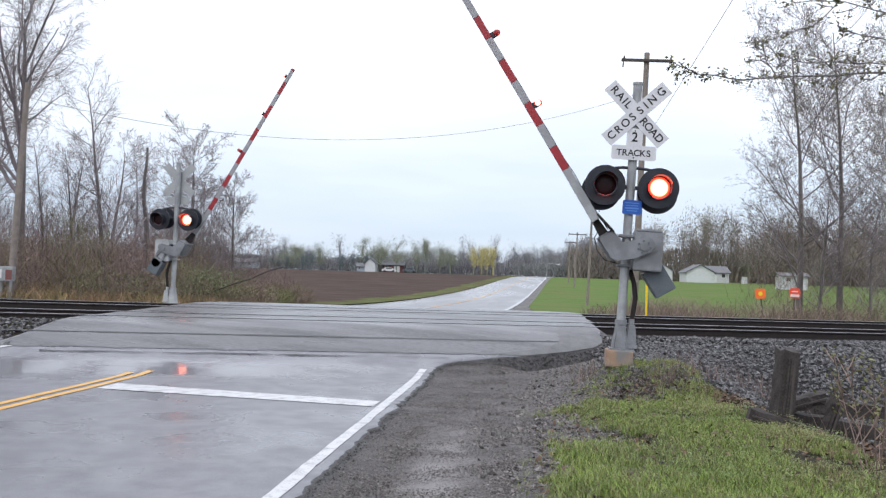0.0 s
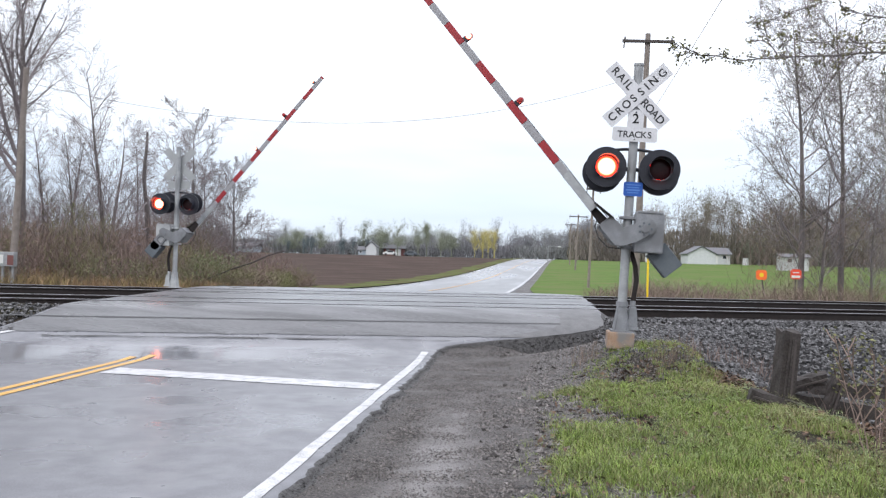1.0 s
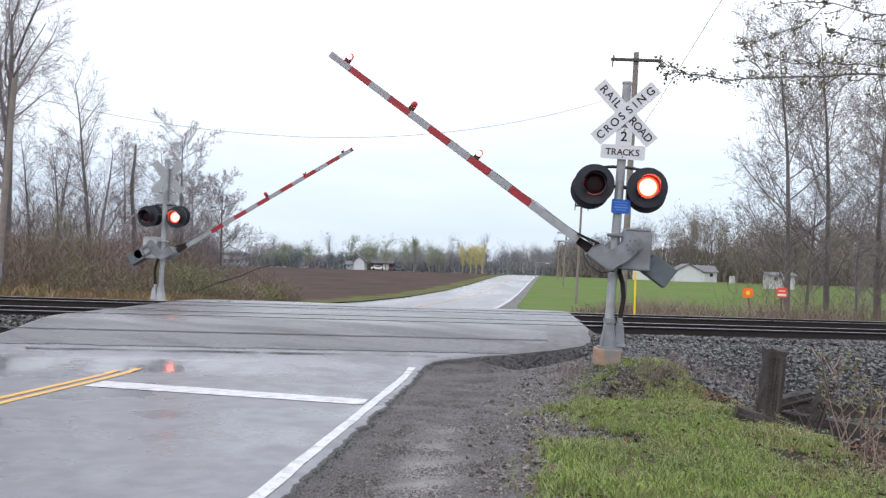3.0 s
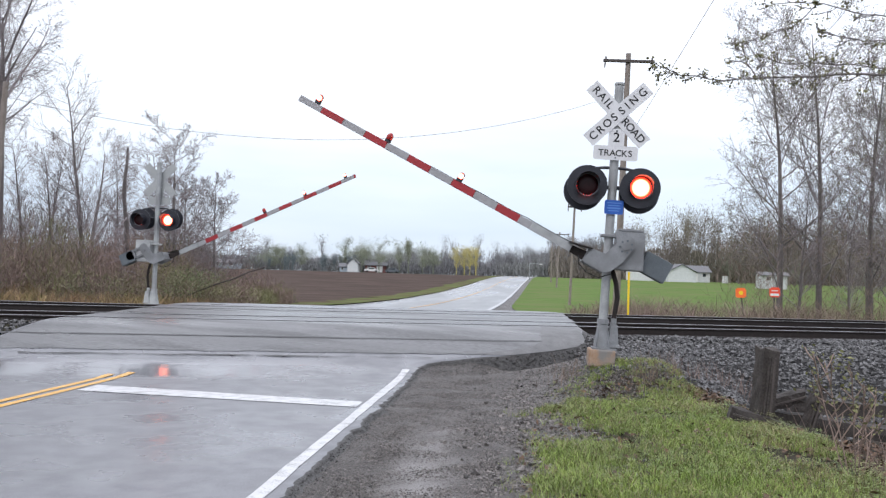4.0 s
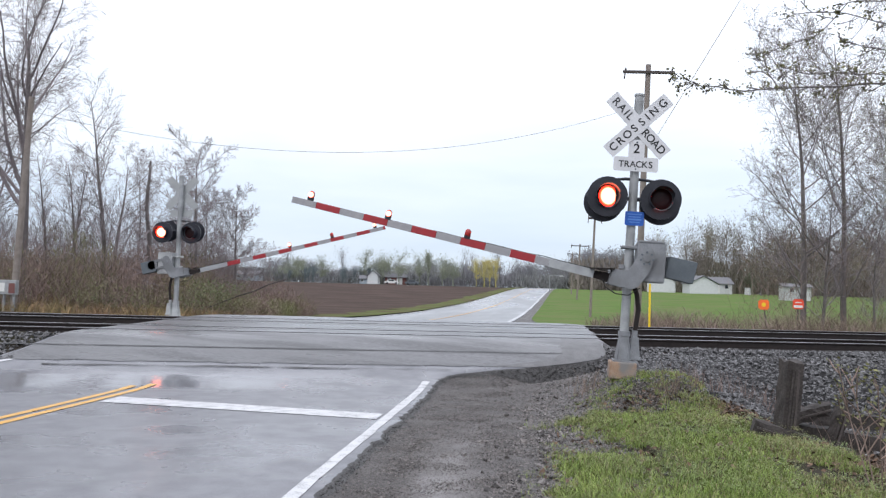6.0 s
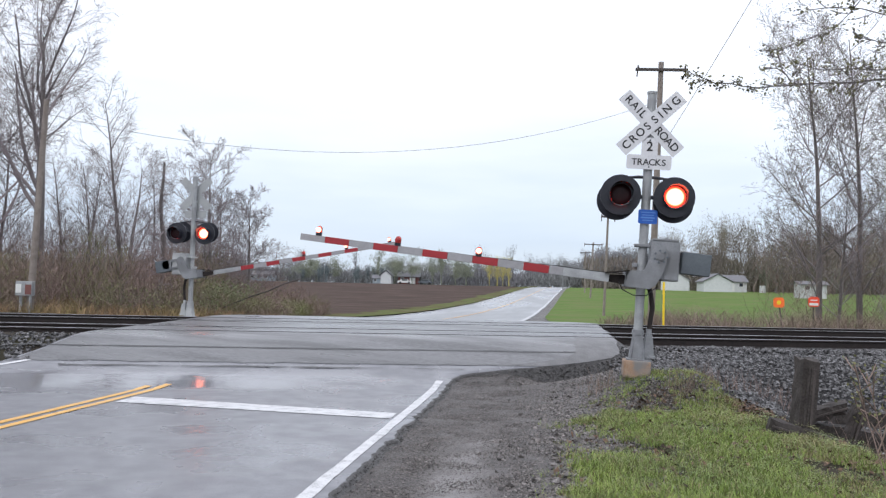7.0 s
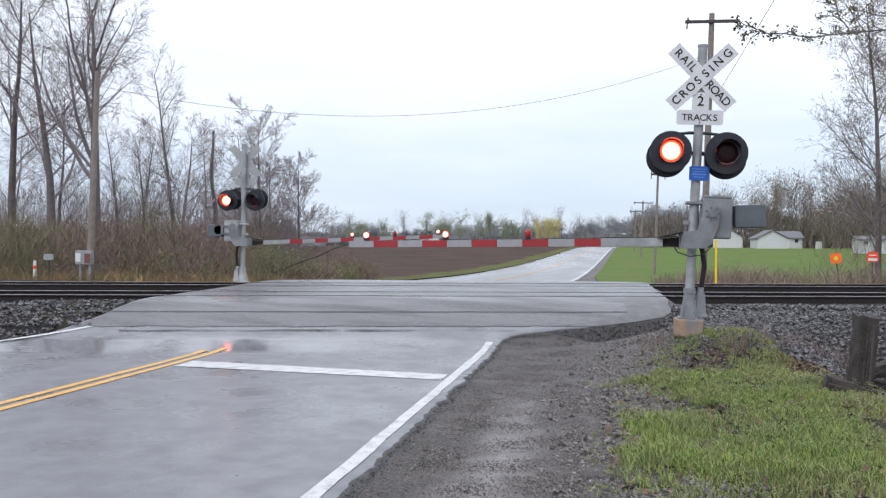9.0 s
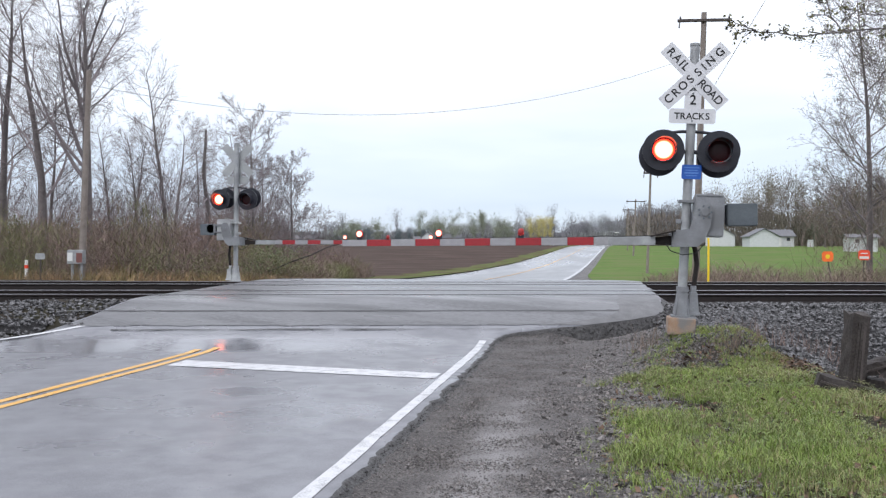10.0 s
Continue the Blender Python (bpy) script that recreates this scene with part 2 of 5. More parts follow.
M_SIGN = mat("white_reflective_sheet", (0.66, 0.66, 0.67), (0.56, 0.56, 0.58), rough=0.45, scale=5, fine=40, bump=0.02)
M_SIGNBACK = mat("bare_sign_back", (0.3, 0.31, 0.31), (0.4, 0.41, 0.41), rough=0.5, metal=0.2, scale=4, bump=0.05)
M_BLACK = mat("black_sign_paint", (0.012, 0.012, 0.013), rough=0.5, bump=0)
M_HOOD = mat("black_lamp_enamel", (0.012, 0.013, 0.02), (0.024, 0.025, 0.034), rough=0.42, scale=10, bump=0.05)
M_BLUE = mat("blue_notice_plate", (0.015, 0.09, 0.42), (0.03, 0.12, 0.46), rough=0.4, scale=12, bump=0.02)
M_BLUETXT = mat("pale_blue_print", (0.1, 0.24, 0.6), rough=0.5, bump=0)
M_RED = mat("red_reflective_stripe", (0.34, 0.022, 0.028), (0.26, 0.024, 0.03), rough=0.5, scale=14, bump=0.03)
M_ARM = mat("grey_white_arm_stripe", (0.33, 0.325, 0.335), (0.26, 0.255, 0.265), rough=0.5, scale=10, bump=0.03)
M_RUSTBASE = mat("rust_stained_concrete", (0.28, 0.16, 0.09), (0.36, 0.27, 0.2), rough=0.85, scale=9, bump=0.4, c3=(0.2, 0.19, 0.18), scale3=4)
M_RUBBER = mat("black_cable_sheath", (0.02, 0.02, 0.022), rough=0.5, bump=0)
M_LENSOFF = mat("unlit_red_lens", (0.03, 0.004, 0.006), (0.015, 0.003, 0.004), rough=0.35, scale=60, bump=0.1, spec=0.2)
M_REDLENS = mat("red_lamp_housing", (0.35, 0.02, 0.02), (0.28, 0.015, 0.015), rough=0.3, bump=0)
M_POLE = mat("grey_weathered_pole", (0.17, 0.14, 0.12), (0.27, 0.235, 0.21), rough=0.85, scale=5, fine=40, bump=0.4)
M_POLED = mat("dark_pole_timber", (0.05, 0.042, 0.04), (0.09, 0.075, 0.068), rough=0.85, scale=5, bump=0.4)
M_BARK = mat("grey_brown_bark", (0.1, 0.086, 0.084), (0.18, 0.158, 0.155), rough=0.9, scale=4, fine=30, bump=0.6, bump_d=0.03, objspace=True)
M_TWIG = mat("bare_twigs", (0.175, 0.15, 0.152), (0.25, 0.218, 0.222), rough=0.9, scale=2, fine=10, bump=0, per="island", objspace=True)
M_TWIGR = mat("brown_brush_twigs", (0.18, 0.13, 0.114), (0.265, 0.195, 0.17), rough=0.9, scale=0.5, fine=3, bump=0, per="island", c3=(0.19, 0.15, 0.115), scale3=0.25, spec=0.1)
M_BUSH = mat("fresh_green_bush_leaves", (0.115, 0.14, 0.068), (0.175, 0.195, 0.09), rough=0.6, scale=1.5, fine=9, bump=0, per="island", c3=(0.19, 0.165, 0.075), scale3=0.4)
M_BUD = mat("young_leaves", (0.12, 0.125, 0.05), (0.18, 0.175, 0.075), rough=0.7, scale=2, fine=10, bump=0, per="island")
M_LEAF = mat("dark_olive_young_leaves", (0.12, 0.115, 0.05), (0.2, 0.19, 0.085), rough=0.6, scale=9, fine=30, bump=0, per="island")
# Far wood, green and conifer are paled towards blue-grey: distance haze painted in.
M_FARWOOD = mat("haze_paled_bare_wood", (0.2, 0.2, 0.212), (0.275, 0.273, 0.287), rough=1, scale=0.05, fine=0.4, bump=0, per="island", c3=(0.23, 0.238, 0.228), scale3=0.03, spec=0.0, vary=(0.8, 1.2))
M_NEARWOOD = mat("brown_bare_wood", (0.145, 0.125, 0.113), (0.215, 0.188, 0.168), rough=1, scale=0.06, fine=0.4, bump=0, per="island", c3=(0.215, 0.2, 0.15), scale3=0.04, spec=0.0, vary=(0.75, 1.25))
M_FARGREEN = mat("haze_paled_spring_green", (0.21, 0.228, 0.175), (0.285, 0.305, 0.225), rough=1, scale=0.1, fine=0.6, bump=0, per="island", spec=0.0, vary=(0.75, 1.2))
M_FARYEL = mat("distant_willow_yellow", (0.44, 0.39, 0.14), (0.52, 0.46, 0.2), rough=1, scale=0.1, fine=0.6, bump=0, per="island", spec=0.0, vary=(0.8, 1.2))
M_FARPINE = mat("haze_paled_conifer", (0.14, 0.165, 0.17), (0.17, 0.195, 0.2), rough=1, scale=0.1, fine=0.6, bump=0, per="island", spec=0.0, vary=(0.8, 1.2))
M_SIDING = mat("white_siding", (0.6, 0.61, 0.61), (0.5, 0.51, 0.51), rough=0.6, scale=2, fine=9, bump=0.1)
M_HOUSEBLUE = mat("pale_blue_siding", (0.33, 0.38, 0.42), (0.28, 0.33, 0.37), rough=0.6, scale=2, bump=0.1)
M_ROOF = mat("grey_shingle", (0.13, 0.13, 0.14), (0.19, 0.19, 0.2), rough=0.8, scale=3, bump=0.3)
M_REDBARN = mat("dull_red_boards", (0.14, 0.06, 0.055), (0.19, 0.08, 0.07), rough=0.8, scale=3, bump=0.2)
M_GLASS = mat("dark_window_glass", (0.03, 0.035, 0.04), rough=0.1, spec=0.6, bump=0)
M_ORANGE = mat("orange_sign_face", (0.9, 0.17, 0.03), (0.82, 0.14, 0.03), rough=0.5, bump=0)
M_REDSIGN = mat("orange_red_sign_face", (0.8, 0.08, 0.03), (0.72, 0.07, 0.03), rough=0.5, bump=0)
M_YELPOST = mat("yellow_marker_post", (0.85, 0.6, 0.02), (0.78, 0.52, 0.02), rough=0.5, bump=0)
M_PALE = mat("pale_plastic", (0.7, 0.7, 0.68), (0.6, 0.6, 0.58), rough=0.5, bump=0.05)


def lamp_mat(name, core, rim, power, radius):
    """A lit lens: hot core, red rim, over its own disc."""
    m = bpy.data.materials.new(name)
    m.use_nodes = True
    n, l = m.node_tree.nodes, m.node_tree.links
    b = n["Principled BSDF"]
    b.inputs["Base Color"].default_value = (0.3, 0.02, 0.01, 1)
    co = n.new("ShaderNodeTexCoord")
    ln = n.new("ShaderNodeVectorMath")
    ln.operation = "LENGTH"
    l.new(co.outputs["Object"], ln.inputs[0])
    ramp = n.new("ShaderNodeValToRGB")
    div = n.new("ShaderNodeMath")
    div.operation = "DIVIDE"
    div.inputs[1].default_value = radius
    l.new(ln.outputs["Value"], div.inputs[0])
    l.new(div.outputs[0], ramp.inputs[0])
    e = ramp.color_ramp.elements
    e[0].position, e[0].color = 0.66, (*core, 1)
    e[1].position, e[1].color = 1.0, (*rim, 1)
    ramp.color_ramp.elements.new(0.84).color = (core[0] * 0.8, core[1] * 0.1, core[2] * 0.06, 1)
    l.new(ramp.outputs[0], b.inputs["Emission Color"])
    b.inputs["Emission Strength"].default_value = power
    return m


M_LIT = lamp_mat("lit_red_lens", (1.0, 0.3, 0.17), (0.55, 0.005, 0.003), 7.5, 0.152)
M_LITSMALL = lamp_mat("lit_arm_lamp", (1.0, 0.34, 0.24), (0.9, 0.02, 0.012), 6.0, 0.052)


# ---- mesh helpers ----
def part(name, bm, material, parent=None, label="", smooth=False):
    """Links a bmesh as one mesh object, under a thing or a part."""
    me = bpy.data.meshes.new(name)
    bmesh.ops.recalc_face_normals(bm, faces=bm.faces)
    bm.to_mesh(me)
    bm.free()
    for mm in (material if isinstance(material, (list, tuple)) else [material]):
        me.materials.append(mm)
    if smooth:
        me.shade_smooth()
    ob = new(name, me)
    if parent:
        ob.parent = parent
    if label:
        ob["label"] = label
    return ob


def raw(name, verts, faces, material, parent=None, smooth=False):
    me = bpy.data.meshes.new(name)
    me.from_pydata([tuple(v) for v in verts], [], faces)
    me.materials.append(material)
    if smooth:
        me.shade_smooth()
    ob = new(name, me)
    if parent:
        ob.parent = parent
    return ob


def empty(name, m, label, category, group="", kind=""):
    ob = new(name)
    ob.matrix_basis = m
    return tagged(ob, label, category, group, kind)


def box(bm, c, s, m=None, bev=0.0):
    mm = Matrix.Translation(c) @ (m or Matrix()) @ Matrix.Diagonal((*s, 1))
    r = bmesh.ops.create_cube(bm, size=1, matrix=mm)
    if bev:
        es = list({e for v in r["verts"] for e in v.link_edges})
        bmesh.ops.bevel(bm, geom=es, offset=bev, segments=2, affect="EDGES", profile=0.6)
    return bm


def tube(bm, p0, p1, r0, r1=None, n=12, caps=True):
    p0, p1 = Vector(p0), Vector(p1)
    d = p1 - p0
    m = Matrix.Translation((p0 + p1) / 2) @ d.to_track_quat("Z", "Y").to_matrix().to_4x4()
    bmesh.ops.create_cone(bm, cap_ends=caps, segments=n, radius1=r0, radius2=r0 if r1 is None else r1, depth=d.length, matrix=m)
    return bm


def prism(bm, pts, y0, y1):
    """A flat outline in x and z, given depth from y0 to y1."""
    a = [bm.verts.new((x, y0, z)) for x, z in pts]
    b = [bm.verts.new((x, y1, z)) for x, z in pts]
    bm.faces.new(a)
    bm.faces.new(b[::-1])
    for i in range(len(pts)):
        j = (i + 1) % len(pts)
        bm.faces.new((a[i], b[i], b[j], a[j]))
    return bm


def rounded(w, h, r, k=5):
    """A rounded rectangle in x and z."""
    pts = []
    for cx, cz, a0 in ((w / 2 - r, h / 2 - r, 0), (-w / 2 + r, h / 2 - r, 90), (-w / 2 + r, -h / 2 + r, 180), (w / 2 - r, -h / 2 + r, 270)):
        pts += [(cx + r * math.cos(radians(a0 + 90 * i / k)), cz + r * math.sin(radians(a0 + 90 * i / k))) for i in range(k + 1)]
    return pts


def hose(bm, pts, r, n=6):
    """One continuous bent tube through the points."""
    pts = [Vector(p) for p in pts]
    prev, k = None, len(pts) - 1
    for i, p in enumerate(pts):
        d = (pts[min(i + 1, k)] - pts[max(i - 1, 0)]).normalized()
        a = d.cross(Vector((0.2, 0.97, 0.1))).normalized()
        b = d.cross(a)
        ring = [bm.verts.new(p + a * (r * math.cos(6.2832 * q / n)) + b * (r * math.sin(6.2832 * q / n))) for q in range(n)]
        if prev:
            for q in range(n):
                bm.faces.new((prev[q], prev[(q + 1) % n], ring[(q + 1) % n], ring[q]))
        else:
            bm.faces.new(ring[::-1])
        prev = ring
    bm.faces.new(prev)
    return bm


def text_mesh(name, words, size, material, parent, m, spacing=1.0):
    cu = bpy.data.curves.new(name, "FONT")
    cu.body, cu.size, cu.align_x, cu.align_y, cu.extrude, cu.space_character = words, size, "CENTER", "CENTER", 0.0015, spacing
    cu.offset = size * 0.012
    tmp = bpy.data.objects.new(name, cu)
    scene.collection.objects.link(tmp)
    me = bpy.data.meshes.new_from_object(tmp.evaluated_get(bpy.context.evaluated_depsgraph_get()))
    bpy.data.objects.remove(tmp)
    me.materials.clear()
    me.materials.append(material)
    ob = new(name, me)
    ob.parent = parent
    ob.matrix_basis = m
    return ob


B = bmesh.new

# ---- lie of the land ----
SKEW = radians(14)
CS, SN = math.cos(SKEW), math.sin(SKEW)
RAIL_Z = 0.62
RAILS = (15.6, 17.05, 19.95, 21.4)


def across(x, y):
    return -x * SN + y * CS


def track(s, n, z=0.0):
    """The point s metres along the railway and n metres across it."""
    return Vector((s * CS - n * SN, s * SN + n * CS, z))


def ease(a, b, v):
    t = min(1, max(0, (v - a) / (b - a)))
    return t * t * (3 - 2 * t)


def piecewise(table, v):
    if v <= table[0][0]:
        return table[0][1]
    for (a, za), (b, zb) in zip(table, table[1:]):
        if v <= b:
            return za + (zb - za) * (v - a) / (b - a)
    return table[-1][1]


FAR = [(24, 0.5), (30, 0.15), (41, -0.12), (60, -0.27), (87, -0.13), (115, 0.35), (145, 1.02), (185, 1.87), (230, 2.3), (300, 2.6), (2000, 2.6)]


def far_z(y):
    return sum(piecewise(FAR, y + k) for k in (-6, -3, 0, 3, 6)) / 5 if y > 34 else piecewise(FAR, y)


RAMP = [(11.6, 0), (11.9, 0.004), (12.2, 0.02), (12.6, 0.049), (13.0, 0.085), (13.25, 0.13), (13.5, 0.19), (13.85, 0.295), (14.2, 0.40), (14.5, 0.48), (14.8, 0.545), (15.1, 0.585), (15.4, 0.6)]


def road_shift(y):
    return 3.6 * (max(0, y - 25) / 160) ** 1.5


def road_z(x, y):
    n = across(x, y)
    near = piecewise(RAMP, n)
    if n < 21.5:
        return near
    return 0.6 + (far_z(y) - 0.6) * ease(21.5, 29, n)


def ground_z(x, y):
    n = across(x, y)
    dip = 0.24 * ease(12.7, 13.7, n) * ease(-0.9, 0.1, x) * ease(1.9, 1.2, x) * ease(15.6, 15.0, n)
    if n > 19:
        bed = 0.40 + (far_z(y) - 0.40 - 0.06) * ease(22.3, 26.5, n)
        return bed
    # off the road the bank is steeper; a grassy shelf runs beside the shoulder, with a hollow past it
    side = max(ease(-0.4, 1.6, x), ease(-9.6, -11.5, x))
    flat = piecewise(RAMP, n) - 0.04
    foot = -0.04 + 0.14 * ease(-0.6, 1.2, x) * ease(2, 8, y) - 0.6 * ease(2.2 + 0.4 * ease(9.2, 8.2, y), 3.9, x) * ease(3, 7, y) - 0.25 * ease(-9.4, -12, x)
    bank = foot + (0.40 - foot) * ease(9.6, 14.4, n)
    if 0 < x < 2.6:
        bank = max(bank, 0.08 + 0.26 * ease(9.7, 12.4, y) * ease(0.1, 0.9, x) * ease(2.6, 1.9, x))
    return flat + (bank - flat) * side - dip


def sheet(name, material, xs, ys, height, label, category, lift=0.0, edge=None, kind="structure"):
    """A strip of ground on a grid; edge gives its own x for a share u of the width at y."""
    verts, faces = [], []
    for y in ys:
        for x in xs:
            xx = edge(x, y) if edge else x
            verts.append((xx, y, height(xx, y) + lift))
    w = len(xs)
    for j in range(len(ys) - 1):
        for i in range(w - 1):
            a = j * w + i
            faces.append((a, a + 1, a + w + 1, a + w))
    ob = raw(name, verts, faces, material, smooth=True)
    return tagged(ob, label, category, kind=kind)


def steps(*spans):
    out = []
    for a, b, d in spans:
        k = max(1, round((b - a) / d))
        out += [a + (b - a) * i / k for i in range(k)]
    return out + [spans[-1][1]]


GX = steps((-1500, -200, 130), (-200, -40, 16), (-40, -14, 2.6), (-14, 8, 0.4), (8, 40, 3.2), (40, 200, 16), (200, 1500, 130))
GY = steps((-300, -20, 40), (-20, 0, 4), (0, 34, 0.4), (34, 70, 3), (70, 320, 10), (320, 2500, 200))
sheet("ground", M_SOIL, GX, GY, lambda x, y: ground_z(x, y) - 0.02 - (0.12 if -12 < x < 3 and 24 < y < 300 else 0), "rough earth and thin grass reaching to the horizon", "ground")

YEL, WR, WL = -5.5, -1.705, -9.03
RY = steps((-20, 2, 2.0), (2, 15.2, 0.07), (15.2, 26, 0.25), (26, 60, 2), (60, 320, 6))


LEFT_EDGE = [(-20, -9.4), (10.5, -9.35), (11.6, -8.5), (12.5, -8.15), (14, -7.95), (18, -8.5), (22, -9.2), (25, -9.4)]


def road_sides(y):
    """The asphalt's two edges: it widens to the signal where it climbs to the rails."""
    n = across(0, y)
    ragged = 0.06 * noise.noise((0, y * 1.9, 0)) + 0.045 * noise.noise((3, y * 5, 0)) + 0.035 * noise.noise((5, y * 14, 0))
    right = -1.56 + ragged * (1 + 0.5 * ease(13, 14, y)) + 2.7 * ease(12.9, 15.0, y) * ease(26, 22.5, n)
    return piecewise(LEFT_EDGE, y) + road_shift(y), right + road_shift(y)


verts, faces = [], []
cols = 24
for y in RY:
    l, r = road_sides(y)
    row = [(l - 0.5, y, ground_z(l - 0.5, y) - 0.06), (l - 0.12, y, road_z(l, y) - 0.05)]
    row += [(l + (r - l) * u / cols, y, road_z(l + (r - l) * u / cols, y) + 0.012) for u in range(cols + 1)]
    row += [(r + 0.03, y, road_z(r, y) - 0.01), (r + 0.16 + 0.26 * ease(12.9, 13.8, y), y, road_z(r, y) - 0.06 - 0.2 * ease(12.9, 13.8, y)), (r + 0.9, y, ground_z(r + 0.9, y) - 0.1)]
    verts += row
w = cols + 6
for j in range(len(RY) - 1):
    for i in range(w - 1):
        a = j * w + i
        faces.append((a, a + 1, a + w + 1, a + w))
road = raw("road", verts, faces, M_ASPHALT, smooth=True)
road.data.materials.append(M_CRUMB)
road.data.materials.append(M_ROADSHEEN)
# past the crossing the faces take the asphalt with sheen painted in
for k, poly in enumerate(road.data.polygons):
    if k % (w - 1) >= cols + 2:
        poly.material_index = 1
    elif RY[k // (w - 1)] > 24:
        poly.material_index = 2
tagged(road, "wet grey asphalt country road over the crossing", "road", kind="structure")


def stripe(name, x0, x1, y0, y1, material, label, lift=0.018, step=0.4, wob=0.0):
    ys = steps((y0, y1, step))
    rnd = random.Random(round(y0 * 7 + x0))

    def edge(u, y):
        return x0 + (x1 - x0) * u + road_shift(y) + (rnd.uniform(-wob, wob) if wob else 0)
    return sheet(name, material, [0, 1], ys, road_z, label, "road marking", lift, edge)


stripe("edge_line", WR - 0.055, WR + 0.055, -20, 12.7, M_WHITE, "worn white edge line on wet asphalt", wob=0.008)
LEFT_LINE = [(-20, WL), (10.6, WL), (11.12, -8.85), (11.55, -8.47), (12.5, -7.6)]
sheet("edge_line", M_WHITE, [-0.05, 0.05], steps((-20, 10, 2), (10, 12.4, 0.2)), road_z, "thin white edge line on wet asphalt", "road marking", 0.018, lambda u, y: piecewise(LEFT_LINE, y) + u)
stripe("centre_line", YEL - 0.15, YEL - 0.05, -20, 11.1, M_YELLOW, "double yellow centre line stripe", wob=0.004)
stripe("centre_line", YEL + 0.05, YEL + 0.15, -20, 11.3, M_YELLOW, "double yellow centre line stripe", wob=0.004)
for a, b, mm in ((WR - 0.09, WR + 0.09, M_WHITE), (WL - 0.09, WL + 0.09, M_WHITE), (YEL - 0.06, YEL + 0.06, M_YELLOW)):
    stripe("far_line", a, b, 31, 310, mm, "worn road line beyond the railway crossing", 0.03, 3)
bm = B()
for i in range(12):
    x0, x1 = -5.28 + i * 0.29, -5.28 + (i + 1) * 0.29
    y0a, y1a = 9.62 - 0.028 * i, 10.12 - 0.036 * i
    y0b, y1b = 9.62 - 0.028 * (i + 1), 10.12 - 0.036 * (i + 1)
    vs = [bm.verts.new((x, y, 0.0175)) for x, y in ((x0, y0a), (x1, y0b), (x1, y1b), (x0, y1a))]
    bm.faces.new(vs)
tagged(part("stop_line", bm, M_WHITE), "broad worn white stop line before the tracks", "road marking", kind="structure")

# gravel shoulder beside the road, silty tyre track on it
def shoulder_edge(u, y):
    r = 0.75 + 0.1 * math.sin(y * 1.3) + 0.5 * ease(10.5, 13, y)
    return -1.62 + (r + 1.62) * u


def shoulder_z(x, y):
    return max(ground_z(x, y), road_z(x, y) - 0.045 - 0.27 * ease(12.7, 13.7, across(x, y)))


sheet("gravel_shoulder", M_GRAVEL, [i / 10 for i in range(11)], steps((-20, 2, 2), (2, 15.2, 0.2)),
      lambda x, y: shoulder_z(x, y) + 0.012 * noise.noise((x * 3, y * 3, 0)), "dark wet gravel shoulder beside the asphalt", "gravel", 0.012, shoulder_edge)
sheet("far_shoulder", M_GRAVEL, [0, 0.5, 1], steps((27, 60, 3), (60, 310, 8)), lambda x, y: road_z(x, y) - 0.03, "grey gravel verge of the far road", "gravel", 0.0,
      lambda u, y: -1.5 + road_shift(y) + u * (2.2 - 1.0 * ease(30, 60, y)))

# fields beyond the railway
sheet("ploughed_field", M_FIELD, steps((-1, 0, 0.05)), steps((34, 70, 0.75), (70, 205, 3)), lambda x, y: far_z(y) + 0.05, "brown ploughed field beyond the tracks", "field", 0.0,
      lambda u, y: -9.4 + road_shift(y) + u * 170)
sheet("meadow", M_MEADOW, steps((0, 1, 0.04)), steps((27, 60, 3), (60, 240, 12)), lambda x, y: far_z(y) - 0.0, "bright green meadow beyond the tracks", "field", 0.02,
      lambda u, y: 0.2 - 1.0 * ease(30, 55, y) + road_shift(y) + u * 170)
sheet("verge", M_VERGE, [0, 0.34, 0.67, 1], steps((27, 34, 0.7), (34, 70, 0.75), (70, 205, 3), (205, 240, 3.5)), lambda x, y: far_z(y), "green grass verge beside the far road", "verge", 0.09,
      lambda u, y: -9.2 + road_shift(y) - (1 - u) * (2.5 + 1.1 * noise.noise((0, y * 0.35, 4)) + 0.8 * noise.noise((0, y * 1.3, 2))))

# ---- railway ----
ballast_s = steps((-90, -20, 5), (-20, 20, 0.5), (20, 90, 5))
verts, faces = [], []
NB = (13.6, 14.3, 14.9, 16.3, 18.5, 20.7, 22.1, 23.0)
for s in ballast_s:
    for k, n in enumerate(NB):
        p = track(s, n)
        over_road = ease(-7.5, -5.6, s) * ease(7.0, 5.4, s)
        p.z = -0.3 * over_road + (0.24, 0.40, 0.46, 0.45, 0.42, 0.45, 0.44, 0.3)[k] + 0.02 * noise.noise((s * 2, n * 2, 3))
        verts.append(p)
for j in range(len(ballast_s) - 1):
    for i in range(len(NB) - 1):
        a = j * len(NB) + i
        faces.append((a, a + len(NB), a + len(NB) + 1, a + 1))
tagged(raw("ballast_bed", verts, faces, M_BALLAST_GAPS, smooth=True), "stone ballast bed under two tracks, coloured dark as shaded gaps", "ballast", kind="structure")

